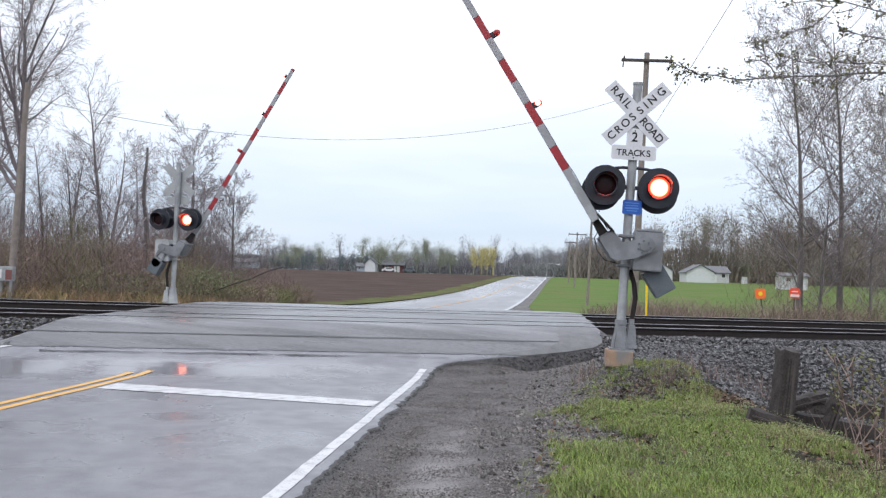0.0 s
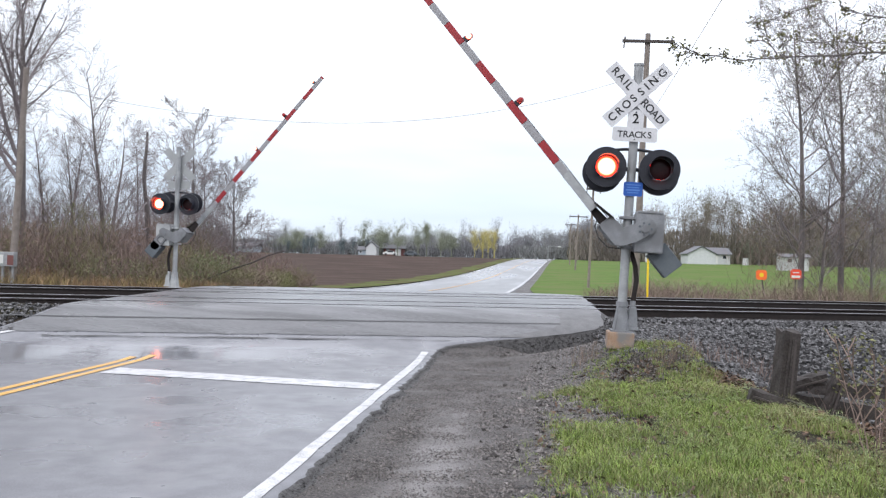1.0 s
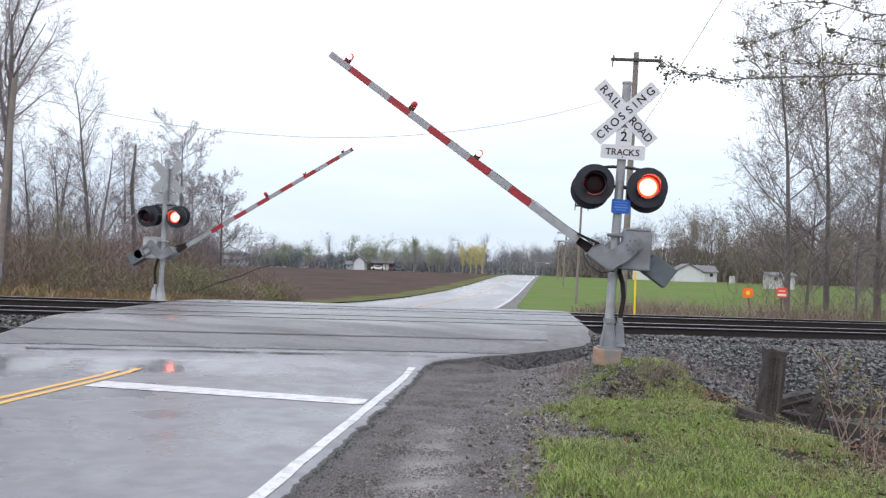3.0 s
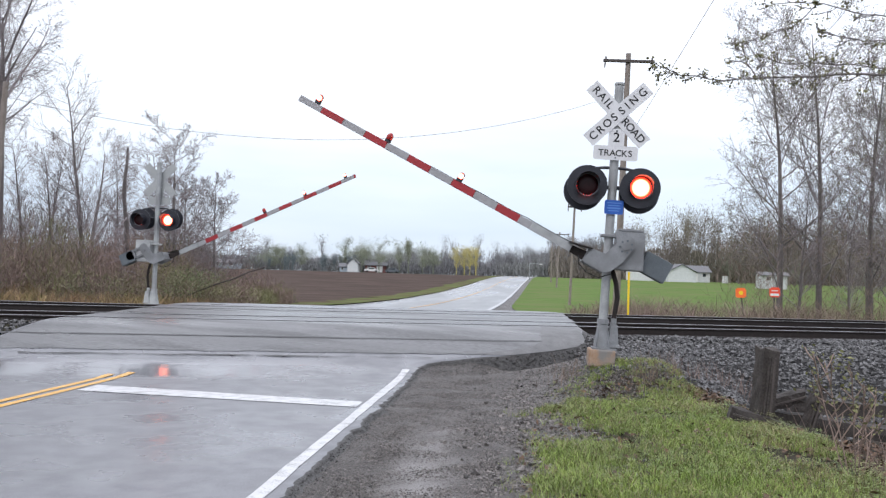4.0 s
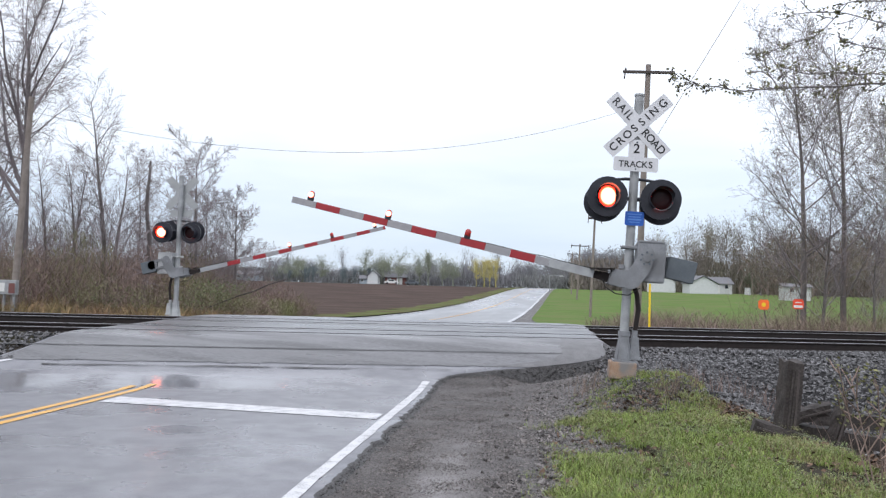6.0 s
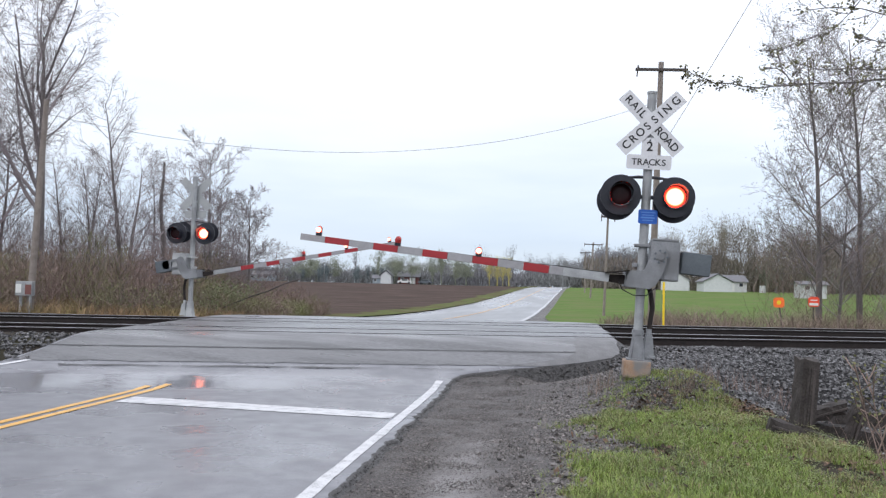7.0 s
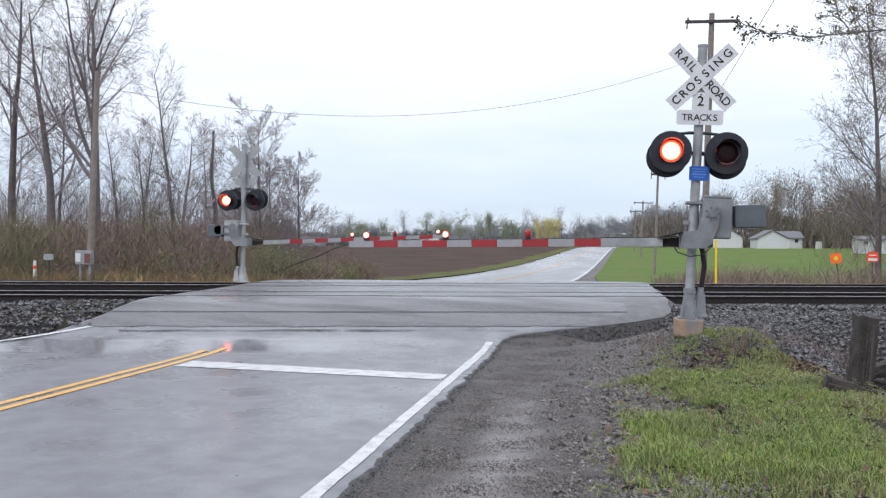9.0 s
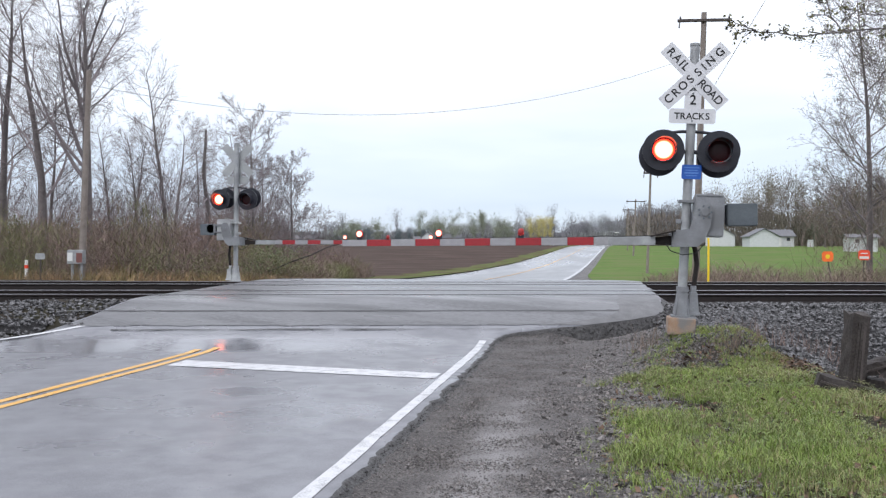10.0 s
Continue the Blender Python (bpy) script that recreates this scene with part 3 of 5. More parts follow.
for side, s_range, n_range in (("left", (-60, -5.0), (11.0, 14.0)), ("right", (2.6, 60), (10.2, 14.0))):
    ss, ns = steps((s_range[0], s_range[1], 0.5)), steps((n_range[0], n_range[1], 0.3))
    verts = []
    for s in ss:
        for n in ns:
            p = track(s, n)
            verts.append((p.x, p.y, ground_z(p.x, p.y) + 0.012 + 0.02 * noise.noise((p.x * 4, p.y * 4, 0))))
    k, faces = len(ns), []
    for j in range(len(ss) - 1):
        for i in range(k - 1):
            c = track(ss[j], ns[i])
            inside = c.x < piecewise(LEFT_EDGE, c.y) - 0.35 if side == "left" else (c.x > 2.3 or (c.x > 1.5 and c.y > 12.2))
            if inside:
                a = j * k + i
                faces.append((a, a + k, a + k + 1, a + 1))
    tagged(raw("ballast_bank", verts, faces, M_BALLAST_GAPS, smooth=True), "bed under the bank's broken stone, coloured dark as shaded gaps", "ballast", kind="structure")

PROFILE = [(-0.07, -0.18), (0.07, -0.18), (0.07, -0.165), (0.012, -0.14), (0.012, -0.045), (0.036, -0.03), (0.036, -0.004), (0.028, 0), (-0.028, 0), (-0.036, -0.004), (-0.036, -0.03), (-0.012, -0.045), (-0.012, -0.14), (-0.07, -0.165)]
for n in RAILS:
    th = empty("rail", Matrix(), "long steel rail with a worn bright head", "rail", "rails of the two tracks")
    for piece, ids, material in (("web", (11, 12, 13, 0, 1, 2, 3, 4), M_RAIL), ("head", (5, 6, 7, 8, 9, 10), [M_RAIL, M_RAILTOP])):
        bm = B()
        ends = [{}, {}]
        for e, s in enumerate((-95, 95)):
            for i in ids + ((ids[-1] + 1) % 14,):
                dx, dz = PROFILE[i]
                ends[e][i] = bm.verts.new(track(s, n + dx, RAIL_Z + 0.012 + dz))
        for i in ids:
            j = (i + 1) % 14
            f = bm.faces.new((ends[0][i], ends[0][j], ends[1][j], ends[1][i]))
            f.material_index = 1 if piece == "head" and i in (6, 7, 8) else 0
        part(piece, bm, material, th)

# sleepers of the near track, where they show beside the crossing
tie_mesh = None
for k in range(50):
    s = 5.2 + 0.5 * k if k < 26 else -5.0 - 0.5 * (k - 26)
    if tie_mesh is None:
        first = part("sleeper", box(B(), (0, 0, 0), (0.22, 2.6, 0.16), bev=0.012), M_TIE)
        tie_mesh, ob = first.data, first
    else:
        ob = new("sleeper", tie_mesh)
    p = track(s, 16.3 + 0.03 * math.sin(k * 7.1), 0.395)
    ob.matrix_basis = pose(p.x, p.y, p.z, 0, 0, 14 + 1.5 * math.sin(k * 3.3))
    tagged(ob, "dark creosoted timber sleeper under the rails", "railroad tie", "sleepers of the near track")


# ---- crossing signals ----
FLASH = [0.60, 1.19, 1.85, 2.51, 3.15, 3.81, 4.40, 5.13, 5.79, 6.45, 7.13, 7.77, 8.37, 9.11, 9.74]
MOVING = []


def flash_rows(m, lit_first):
    """The lamp capsule turns between its lit side and its dark side at each change."""
    rows, angle, lit = [(0.0, m @ pose(0, 0, 0, 0, 0, 0 if lit_first else 180))], 0 if lit_first else 180, lit_first
    for t in FLASH:
        mid = t + (0.05 if lit else -0.055)
        for k in range(4):
            rows.append((mid - 0.05 + k / 30, m @ pose(0, 0, 0, 0, 0, angle + 60 * k)))
        angle, lit = angle + 180, not lit
    rows.append((10.0, m @ pose(0, 0, 0, 0, 0, angle)))
    return rows


def capsule(name, r, depth, parent, lit, label, dark=None):
    """A lens that glows on one side and is dark on the other."""
    bm = B()
    n = 28
    rings = [(1.0, 0.3), (0.9, 0.65), (0.6, 0.9), (0.25, 1.0)]
    for sign, mi in ((-1, 0), (1, 1)):
        prev = [bm.verts.new((r * math.cos(6.2832 * i / n), 0, r * math.sin(6.2832 * i / n))) for i in range(n)]
        for rr, dd in rings:
            ring = [bm.verts.new((r * rr * math.cos(6.2832 * i / n), sign * depth * dd, r * rr * math.sin(6.2832 * i / n))) for i in range(n)]
            for i in range(n):
                bm.faces.new((prev[i], prev[(i + 1) % n], ring[(i + 1) % n], ring[i])).material_index = mi
            prev = ring
        bm.faces.new(prev).material_index = mi
    return part(name, bm, [lit, dark or M_LENSOFF], parent, label, smooth=True)


def light_head(sig, x, z, face, lit_first, yaw=0.0):
    """A round black backboard with hood and turning lens; face -1 looks to -y, +1 to +y."""
    m = pose(x, 0.16 * face, z, 0, 0, yaw + (0 if face < 0 else 180))
    bm = B()
    tube(bm, (0, -0.012, 0), (0, 0.012, 0), 0.285, n=40)
    tube(bm, (0, 0.01, 0), (0, 0.12, 0), 0.19, 0.12, n=24)
    head = part("light_head", bm, M_HOOD, sig, "round black signal backboard with hooded red lens", smooth=False)
    head.matrix_basis = m
    # hood: a long open-bottomed sleeve
    bm = B()
    n, r0 = 30, 0.168
    outer, inner = [], []
    for k in range(n + 1):
        a = radians(-55 + 290 * k / n)
        cut = 0.27 if 20 < math.degrees(a) % 360 < 160 else 0.17
        for lst, dr in ((outer, 0.0), (inner, -0.006)):
            lst.append([bm.verts.new(((r0 + dr) * math.cos(a), yy, (r0 + dr) * math.sin(a))) for yy in (-0.01, -cut)])
    for k in range(n):
        for lst in (outer, inner):
            bm.faces.new((lst[k][0], lst[k + 1][0], lst[k + 1][1], lst[k][1]))
        bm.faces.new((outer[k][1], outer[k + 1][1], inner[k + 1][1], inner[k][1]))
    part("hood", bm, M_HOOD, head, "black sheet-metal lamp hood")
    bm = B()
    ri = [[bm.verts.new((rr * math.cos(6.2832 * k / 32), yy, rr * math.sin(6.2832 * k / 32))) for k in range(32)] for rr, yy in ((0.164, -0.058), (0.149, -0.052))]
    for k in range(32):
        bm.faces.new((ri[0][k], ri[0][(k + 1) % 32], ri[1][(k + 1) % 32], ri[1][k]))
    part("lens_ring", bm, M_WEIGHT, head, "thin dull rim round the lens")
    lens = capsule("lens", 0.148, 0.02, head, M_LIT, "red signal lens, flashing in turn")
    MOVING.append((lens, flash_rows(pose(0, -0.05, 0), lit_first)))
    return head


def blade(sig, angle, y, z, length=1.13, wide=0.212):
    bm = box(B(), (0, 0, 0), (length, 0.006, wide), bev=0.0)
    for f in bm.faces:
        f.material_index = 1 if f.normal.y > 0.5 else 0
    b = part("crossbuck_blade", bm, [M_SIGN, M_SIGNBACK], sig, "white crossbuck blade with black letters")
    b.matrix_basis = pose(0, y, z, 0, angle, 0)
    return b


def letters(b, words, xs, size=0.158):
    for ch, x in zip(words, xs):
        text_mesh("letter", ch, size, M_BLACK, b, pose(x * 0.925, -0.0045, 0, 90, 0, 0))


def gate(sig, pivot, reach, rows, first_red, lean):
    """The turning gate: bracket plates, striped arm with three lamps, counterweight."""
    plate = [(-0.1, 0.12), (-0.04, 0.16), (0.05, 0.15), (0.11, 0.05), (0.07, -0.2), (-0.02, -0.41), (-0.1, -0.47), (-0.42, -0.47), (-0.44, -0.25), (-0.2, -0.22), (-0.15, -0.06)]
    bm = B()
    prism(bm, plate, -0.25, -0.235)
    prism(bm, plate, 0.235, 0.25)
    box(bm, (-0.43, 0, -0.36), (0.02, 0.5, 0.2))
    arm = part("gate_arm", bm, M_CAST, sig, "grey cast gate bracket carrying the arm")
    bm = tube(B(), (0, -0.27, 0), (0, 0.27, 0), 0.05, n=16)
    part("shaft", bm, M_CAST, arm)
    for k in range(7):
        a = k * 6.2832 / 7
        bm = tube(B(), (0.085 * math.cos(a), -0.262, 0.085 * math.sin(a)), (0.085 * math.cos(a), -0.248, 0.085 * math.sin(a)), 0.015, n=8)
        part("bolt", bm, M_WEIGHT, arm)
    bm = B()
    prism(bm, [(-0.42, -0.31), (-0.42, -0.45), (-0.72, -0.43), (-0.72, -0.34)], -0.16, -0.1)
    box(bm, (-0.56, -0.2, -0.285), (0.34, 0.2, 0.02), pose(0, 0, 0, 0, -12, 0))
    part("adapter", bm, M_RAIL, arm, "dark steel adapter between bracket and arm")
    y = -0.2
    bm = B()
    prism(bm, [(-0.66, -0.32), (-0.66, -0.44), (-1.3, -0.438), (-1.3, -0.322)], y - 0.03, y + 0.03)
    part("arm_root", bm, M_GALV, arm, "plain grey aluminium root of the arm")
    # alternating stripes along the arm, thinner toward the tip
    marks = [1.3]
    s = first_red
    while s < reach - 0.05:
        marks.append(s)
        s += 0.366
    marks.append(reach)
    for i, (a, b) in enumerate(zip(marks, marks[1:])):
        h = 0.116 - 0.03 * (a - 0.7) / reach
        bm = box(B(), (-(a + b) / 2, y, -0.38), (b - a - 0.003, 0.045, h), bev=0.004)
        part("stripe", bm, M_RED if i % 2 == 1 else M_ARM, arm, "red reflective band" if i % 2 == 1 else "grey-white reflective band")
    # cable and lamps
    bm = B()
    pts = [Vector((-0.45, y, -0.3))] + [Vector((-0.9 - 0.25 * i, y, -0.316 + 0.004 * (i % 4 == 2) + 0.004 * (i % 3) - 0.0022 * i)) for i in range(int((reach - 1.1) / 0.25))]
    hose(bm, pts, 0.006, 5)
    part("cable", bm, M_RUBBER, arm, "black cable along the arm")
    bm = B()
    hose(bm, [(-0.52, y, -0.42), (-0.46, y, -0.52), (-0.3, y, -0.58), (-0.12, y, -0.56), (0.02, y + 0.1, -0.42)], 0.008, 5)
    part("cable", bm, M_RUBBER, arm)
    for xx, mode in ((reach - 0.27, 2), (reach - 1.46, 0), (reach - 2.65, 1)):
        bm = B()
        tube(bm, (0, 0, -0.02), (0, 0, 0.055), 0.046, 0.043, n=18)
        tube(bm, (0, 0, 0.055), (0, 0, 0.078), 0.043, 0.02, n=18)
        hs = part("arm_lamp", bm, M_REDLENS, arm, "small red warning lamp on the arm")
        part("lamp_foot", box(B(), (0, 0, -0.04), (0.085, 0.055, 0.05), bev=0.006), M_HOOD, hs, "black lamp foot")
        hs.matrix_basis = pose(-xx, y, -0.268)
        lens = capsule("lens", 0.042, 0.016, hs, M_LITSMALL, "small red arm lamp lens", M_REDLENS)
        lens.matrix_basis = pose(0, 0, 0.02)
        front = 1 if sig["side"] == "near" else -1
        base = pose(0, -0.038 * front, 0.02, 0, 0, 0 if front > 0 else 180)
        if mode == 2:
            lens.matrix_basis = base
        else:
            MOVING.append((lens, flash_rows(base, (mode == 1) == (front > 0))))
    # counterweight
    bm = B()
    box(bm, (0.35, 0.2, 0.09), (0.5, 0.03, 0.06))
    part("weight_arm", bm, M_CAST, arm, "grey counterweight arm")
    bm = box(B(), (0.3, 0.2, -0.11), (0.4, 0.03, 0.05))
    prism(bm, [(0.28, 0.11), (0.46, 0.11), (0.52, 0.07), (0.54, 0.0), (0.52, -0.07), (0.46, -0.12), (0.28, -0.12)], 0.185, 0.23)
    part("weight_arm", bm, M_CAST, arm, "grey counterweight arm")
    bm = box(B(), (0.525, 0.1, -0.03), (0.4, 0.26, 0.31), bev=0.012)
    part("counterweight", bm, M_WEIGHT, arm, "dark grey iron counterweight")
    MOVING.append((arm, [(t, pose(*pivot, 0, g - lean, 0)) for t, g in rows]))


def signal(m, label, lettered, reach, first_red, rows, casting, side, lean):
    sig = empty("crossing_signal", m, label, "railroad signal", "crossing signals")
    sig["side"] = side
    bm = tube(B(), (0, 0, 0.1), (0, 0, 3.8), 0.064, n=20)
    tube(bm, (0, 0, 3.8), (0, 0, 3.83), 0.072, n=20)
    part("mast", bm, M_GALV, sig, "grey galvanised steel mast", smooth=False)
    bm = B()
    for k in range(4):
        a = pose(0, 0, 0, 0, 0, 90 * k)
        prism_pts = [(0.05, 0.4), (0.075, 0.4), (0.145, 0.02), (0.145, 0.0), (0.05, 0.0)]
        b2 = B()
        prism(b2, prism_pts, -0.014, 0.014)
        b2.transform(a @ pose(0, 0, 0, 0, 0, 45))
        me = bpy.data.meshes.new("t")
        b2.to_mesh(me)
        b2.free()
        bm.from_mesh(me)
        bpy.data.meshes.remove(me)
    bmesh.ops.create_cone(bm, cap_ends=True, segments=4, radius1=0.125, radius2=0.09, depth=0.4, matrix=pose(0, 0, 0.2, 0, 0, 45))
    tube(bm, (0, 0, 0.36), (0, 0, 0.43), 0.085, n=16)
    box(bm, (0.03, 0, 0.012), (0.34, 0.3, 0.025))
    part("mast_base", bm, casting, sig, "grey cast pyramid base bolted down")
    bm = prism(B(), [(0.085, 0.05), (0.235, 0.05), (0.2, 0.36), (0.11, 0.36)], -0.06, 0.1)
    tube(bm, (0.15, 0.02, 0.35), (0.15, 0.02, 0.45), 0.04, n=12)
    tube(bm, (0.165, -0.075, 0.13), (0.165, -0.055, 0.13), 0.028, n=12)
    box(bm, (0.16, 0.02, 0.06), (0.17, 0.2, 0.03))
    part("junction_base", bm, casting, sig, "grey cable junction casting")
    bm = B()
    hose(bm, [(0.15, 0.02, 0.42), (0.165, 0.02, 0.58), (0.18, 0.03, 0.75), (0.15, 0.05, 0.95), (0.08, 0.06, 1.15)], 0.034, 10)
    part("conduit", bm, M_RAIL, sig, "dark flexible cable conduit")
    bm = box(B(), (0, 0, -0.12), (0.37, 0.4, 0.24), bev=0.02)
    part("footing", bm, M_RUSTBASE, sig, "rust-stained concrete footing")
    # gate mechanism
    bm = box(B(), (0.29, 0, 1.42), (0.40, 0.36, 0.56), bev=0.025)
    box(bm, (0.29, 0, 1.71), (0.36, 0.38, 0.03), bev=0.008)
    tube(bm, (0.32, 0.0, 1.72), (0.32, 0, 1.76), 0.02, n=8)
    part("mechanism_case", bm, casting, sig, "grey gate mechanism case")
    for z in (1.2, 1.62):
        bm = box(B(), (0.0, 0, z), (0.24, 0.2, 0.04), bev=0.008)
        tube(bm, (-0.1, -0.14, z), (-0.1, 0.14, z), 0.012, n=8)
        part("clamp", bm, casting, sig, "bolted mast clamp")
    bm = box(B(), (-0.1, 0.0, 1.34), (0.07, 0.1, 0.06), bev=0.01)
    part("latch_box", bm, casting, sig)
    gate(sig, (0.22, 0, 1.47), reach, rows, first_red, lean)
    # cross arm with four light heads
    bm = B()
    hose(bm, [(-0.37, 0, 2.42), (-0.3, 0, 2.58), (-0.12, 0, 2.6), (0.12, 0, 2.6), (0.3, 0, 2.58), (0.37, 0, 2.42)], 0.022, 8)
    tube(bm, (-0.4, 0, 2.315), (0.4, 0, 2.315), 0.03, n=10)
    part("light_bracket", bm, M_HOOD, sig, "curved pipe bracket holding the lights")
    near = side == "near"
    for x in (-0.37, 0.37):
        west = (x < 0) if near else (x > 0)
        light_head(sig, x, 2.315, -1, not west)
        light_head(sig, x + (0.03 if x > 0 else -0.03), 2.265, 1, not west)
    # signs
    b1 = blade(sig, 45, -0.085, 3.362)
    b2 = blade(sig, -45, -0.094, 3.362)
    if lettered:
        letters(b1, "RAILROAD", (-0.5, -0.37, -0.27, -0.19, 0.165, 0.275, 0.39, 0.51))
        letters(b2, "CROSSING", (-0.5, -0.36, -0.215, -0.075, 0.075, 0.19, 0.32, 0.5))
    bm = box(B(), (0, -0.08, 3.03), (0.225, 0.005, 0.25))
    plate = part("number_plate", bm, M_SIGN if near else M_SIGNBACK, sig, "white plate with a black numeral 2")
    bm = prism(B(), [(x, z + 2.805) for x, z in rounded(0.625, 0.205, 0.035)], -0.091, -0.085)
    tplate = part("tracks_plate", bm, M_SIGN if near else M_SIGNBACK, sig, "white rounded plate reading TRACKS")
    if lettered:
        text_mesh("letter", "2", 0.19, M_BLACK, plate, pose(0.0, -0.085, 3.025, 90, 0, 0))
        for ch, x in zip("TRACKS", (-0.205, -0.127, -0.041, 0.041, 0.123, 0.205)):
            text_mesh("letter", ch, 0.128, M_BLACK, tplate, pose(x, -0.0925, 2.8, 90, 0, 0))
    for z in (2.735, 3.12):
        part("sign_bolt", tube(B(), (0, -0.099, z), (0, -0.085, z), 0.012, n=8), M_WEIGHT, sig, "dark bolt head")
    bm = box(B(), (0, 0.0, 3.38), (0.05, 0.16, 0.2))
    part("sign_clamp", bm, M_GALV, sig)
    bm = box(B(), (0, 0, 2.9), (0.05, 0.16, 0.12))
    part("sign_clamp", bm, M_GALV, sig)
    if not near:
        return sig
    bm = prism(B(), [(x + 0.03, z + 2.03) for x, z in rounded(0.265, 0.2, 0.025)], -0.093, -0.087)
    bp = part("notice_plate", bm, M_BLUE, sig, "small blue emergency notice plate with pale print")
    for i, (w, hh) in enumerate(((0.2, 0.014), (0.17, 0.014), (0.19, 0.022), (0.15, 0.014))):
        bm = box(B(), (0.03, -0.095, 2.09 - 0.037 * i), (w, 0.003, hh))
        part("print_bar", bm, M_BLUETXT, bp)
    return sig


NEAR_GATE = [(0, 59.05), (0.5, 55.15), (1, 51.35), (1.5, 47.75), (2, 43.85), (2.5, 39.97), (3, 36.08), (4.5, 24.5), (5, 20.6), (5.5, 16.85), (6.2, 11.82), (7, 7.1), (7.5, 3.95), (8, 1.2), (8.3, 0.3), (8.6, 0.0), (10, 0.0)]
FAR_GATE = [(0, 60.7), (0.5, 55.7), (1, 50.3), (1.5, 45.0), (2, 39.9), (2.5, 35.3), (3, 31.7), (4.5, 21.7), (5, 19.0), (5.5, 16.55), (6.2, 13.42), (7, 10.3), (7.5, 8.15), (8, 6.0), (8.5, 4.0), (9, 2.3), (9.5, 1.0), (10, 0.5)]
signal(pose(1.17, 12.1, 0.54, 0, 2.7, 0), "grey crossing signal with white crossbuck, flashing lights and lowering gate", True, 5.17, 1.50, NEAR_GATE, M_CAST, "near", 3.3)
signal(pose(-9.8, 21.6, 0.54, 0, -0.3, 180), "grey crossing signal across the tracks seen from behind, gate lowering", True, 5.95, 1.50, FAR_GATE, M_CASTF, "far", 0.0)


# ---- poles and wires ----
def utility_pole(base, top, r, label, arms=(), material=None):
    base, top = Vector(base), Vector(top)
    pole = empty("utility_pole", Matrix.Translation(base), label, "utility pole")
    part("shaft", tube(B(), (0, 0, -0.3), top - base, r, r * 0.72, n=14), material or M_POLE, pole)
    for drop, half, turn in arms:
        c = (top - base) - Vector((0, 0, drop))
        ca = part("crossarm", box(B(), (0, 0, 0), (2 * half, 0.12, 0.13), bev=0.01), M_POLED, pole, "dark timber crossarm")
        ca.matrix_basis = Matrix.Translation(c) @ pose(0, -0.16, 0, 0, 1.5, turn)
        for sx in (-half * 0.9, half * 0.9):
            bm = tube(B(), (sx, 0, 0.06), (sx, 0, 0.2), 0.05, 0.03, n=8)
            part("insulator", bm, M_POLED, ca)
            bm = tube(B(), (sx * 1.02, 0, -0.06), (sx * 1.04, 0, -0.34), 0.03, n=6)
            part("drop_lead", bm, M_POLED, ca)
    return pole


utility_pole((4.5, 40, -0.15), (4.85, 40, 12.4), 0.17, "grey timber utility pole with one dark crossarm", [(0.4, 1.2, 0)])
utility_pole((3.5, 60, -0.3), (3.72, 60, 6.9), 0.1, "slim pale timber utility pole beside the far road", [(0.12, 0.5, 0)])
utility_pole((5.1, 120, 0.3), (5.42, 120, 8.4), 0.13, "slim timber utility pole at the meadow edge", [(0.3, 1.3, 0)])
utility_pole((5.4, 150, 1.0), (5.5, 150, 8.6), 0.12, "slim timber utility pole far along the road", [(0.3, 1.0, 0)])
lp = utility_pole((-18.15, 27, 0.2), (-17.85, 27, 7.8), 0.125, "pale weathered timber pole carrying a meter box")
bm = box(B(), (-0.02, -0.24, 0.93), (0.62, 0.2, 0.5), bev=0.02)
part("meter_box", bm, M_GALV, lp, "grey metal meter box")
part("meter_panel", box(B(), (-0.2, -0.35, 0.93), (0.2, 0.02, 0.3)), M_PALE, lp, "white meter panel")
part("warning_panel", box(B(), (0.16, -0.35, 0.9), (0.22, 0.02, 0.34)), M_REDBARN, lp, "dull red panel")
for sx in (-0.2, 0.16):
    part("conduit", tube(B(), (sx, -0.2, -0.1), (sx, -0.2, 0.7), 0.05, n=10), M_GALV, lp)


sl = empty("street_lamp", Matrix.Translation((1.7, 165, far_z(165))), "slim street lamp with a long side arm", "street lamp")
part("pole", tube(B(), (0, 0, -0.2), (0, 0, 3.3), 0.09, 0.06, n=8), M_GALV, sl)
part("arm", hose(B(), [(0, 0, 3.2), (0.9, 0, 3.3), (1.9, 0, 3.2)], 0.045, 6), M_GALV, sl)
part("lamp_head", box(B(), (2.2, 0, 3.16), (0.7, 0.3, 0.16), bev=0.03), M_PALE, sl, "pale lamp head")


def wire(a, b, sag, r, label, k=28):
    a, b = Vector(a), Vector(b)
    bm = B()
    pts = []
    for i in range(k + 1):
        u = i / k
        p = a.lerp(b, u)
        p.z -= sag * 4 * u * (1 - u)
        pts.append(p)
    hose(bm, pts, r, 4)
    tagged(part("overhead_wire", bm, M_POLED), label, "wire")


wire((-17.9, 27, 7.3), (4.85, 40, 10.6), 1.9, 0.007, "thin sagging overhead wire between timber poles")
wire((5.0, 40, 8.5), (3.56, -12, 8.5), 0.15, 0.009, "thin overhead wire running above the verge")

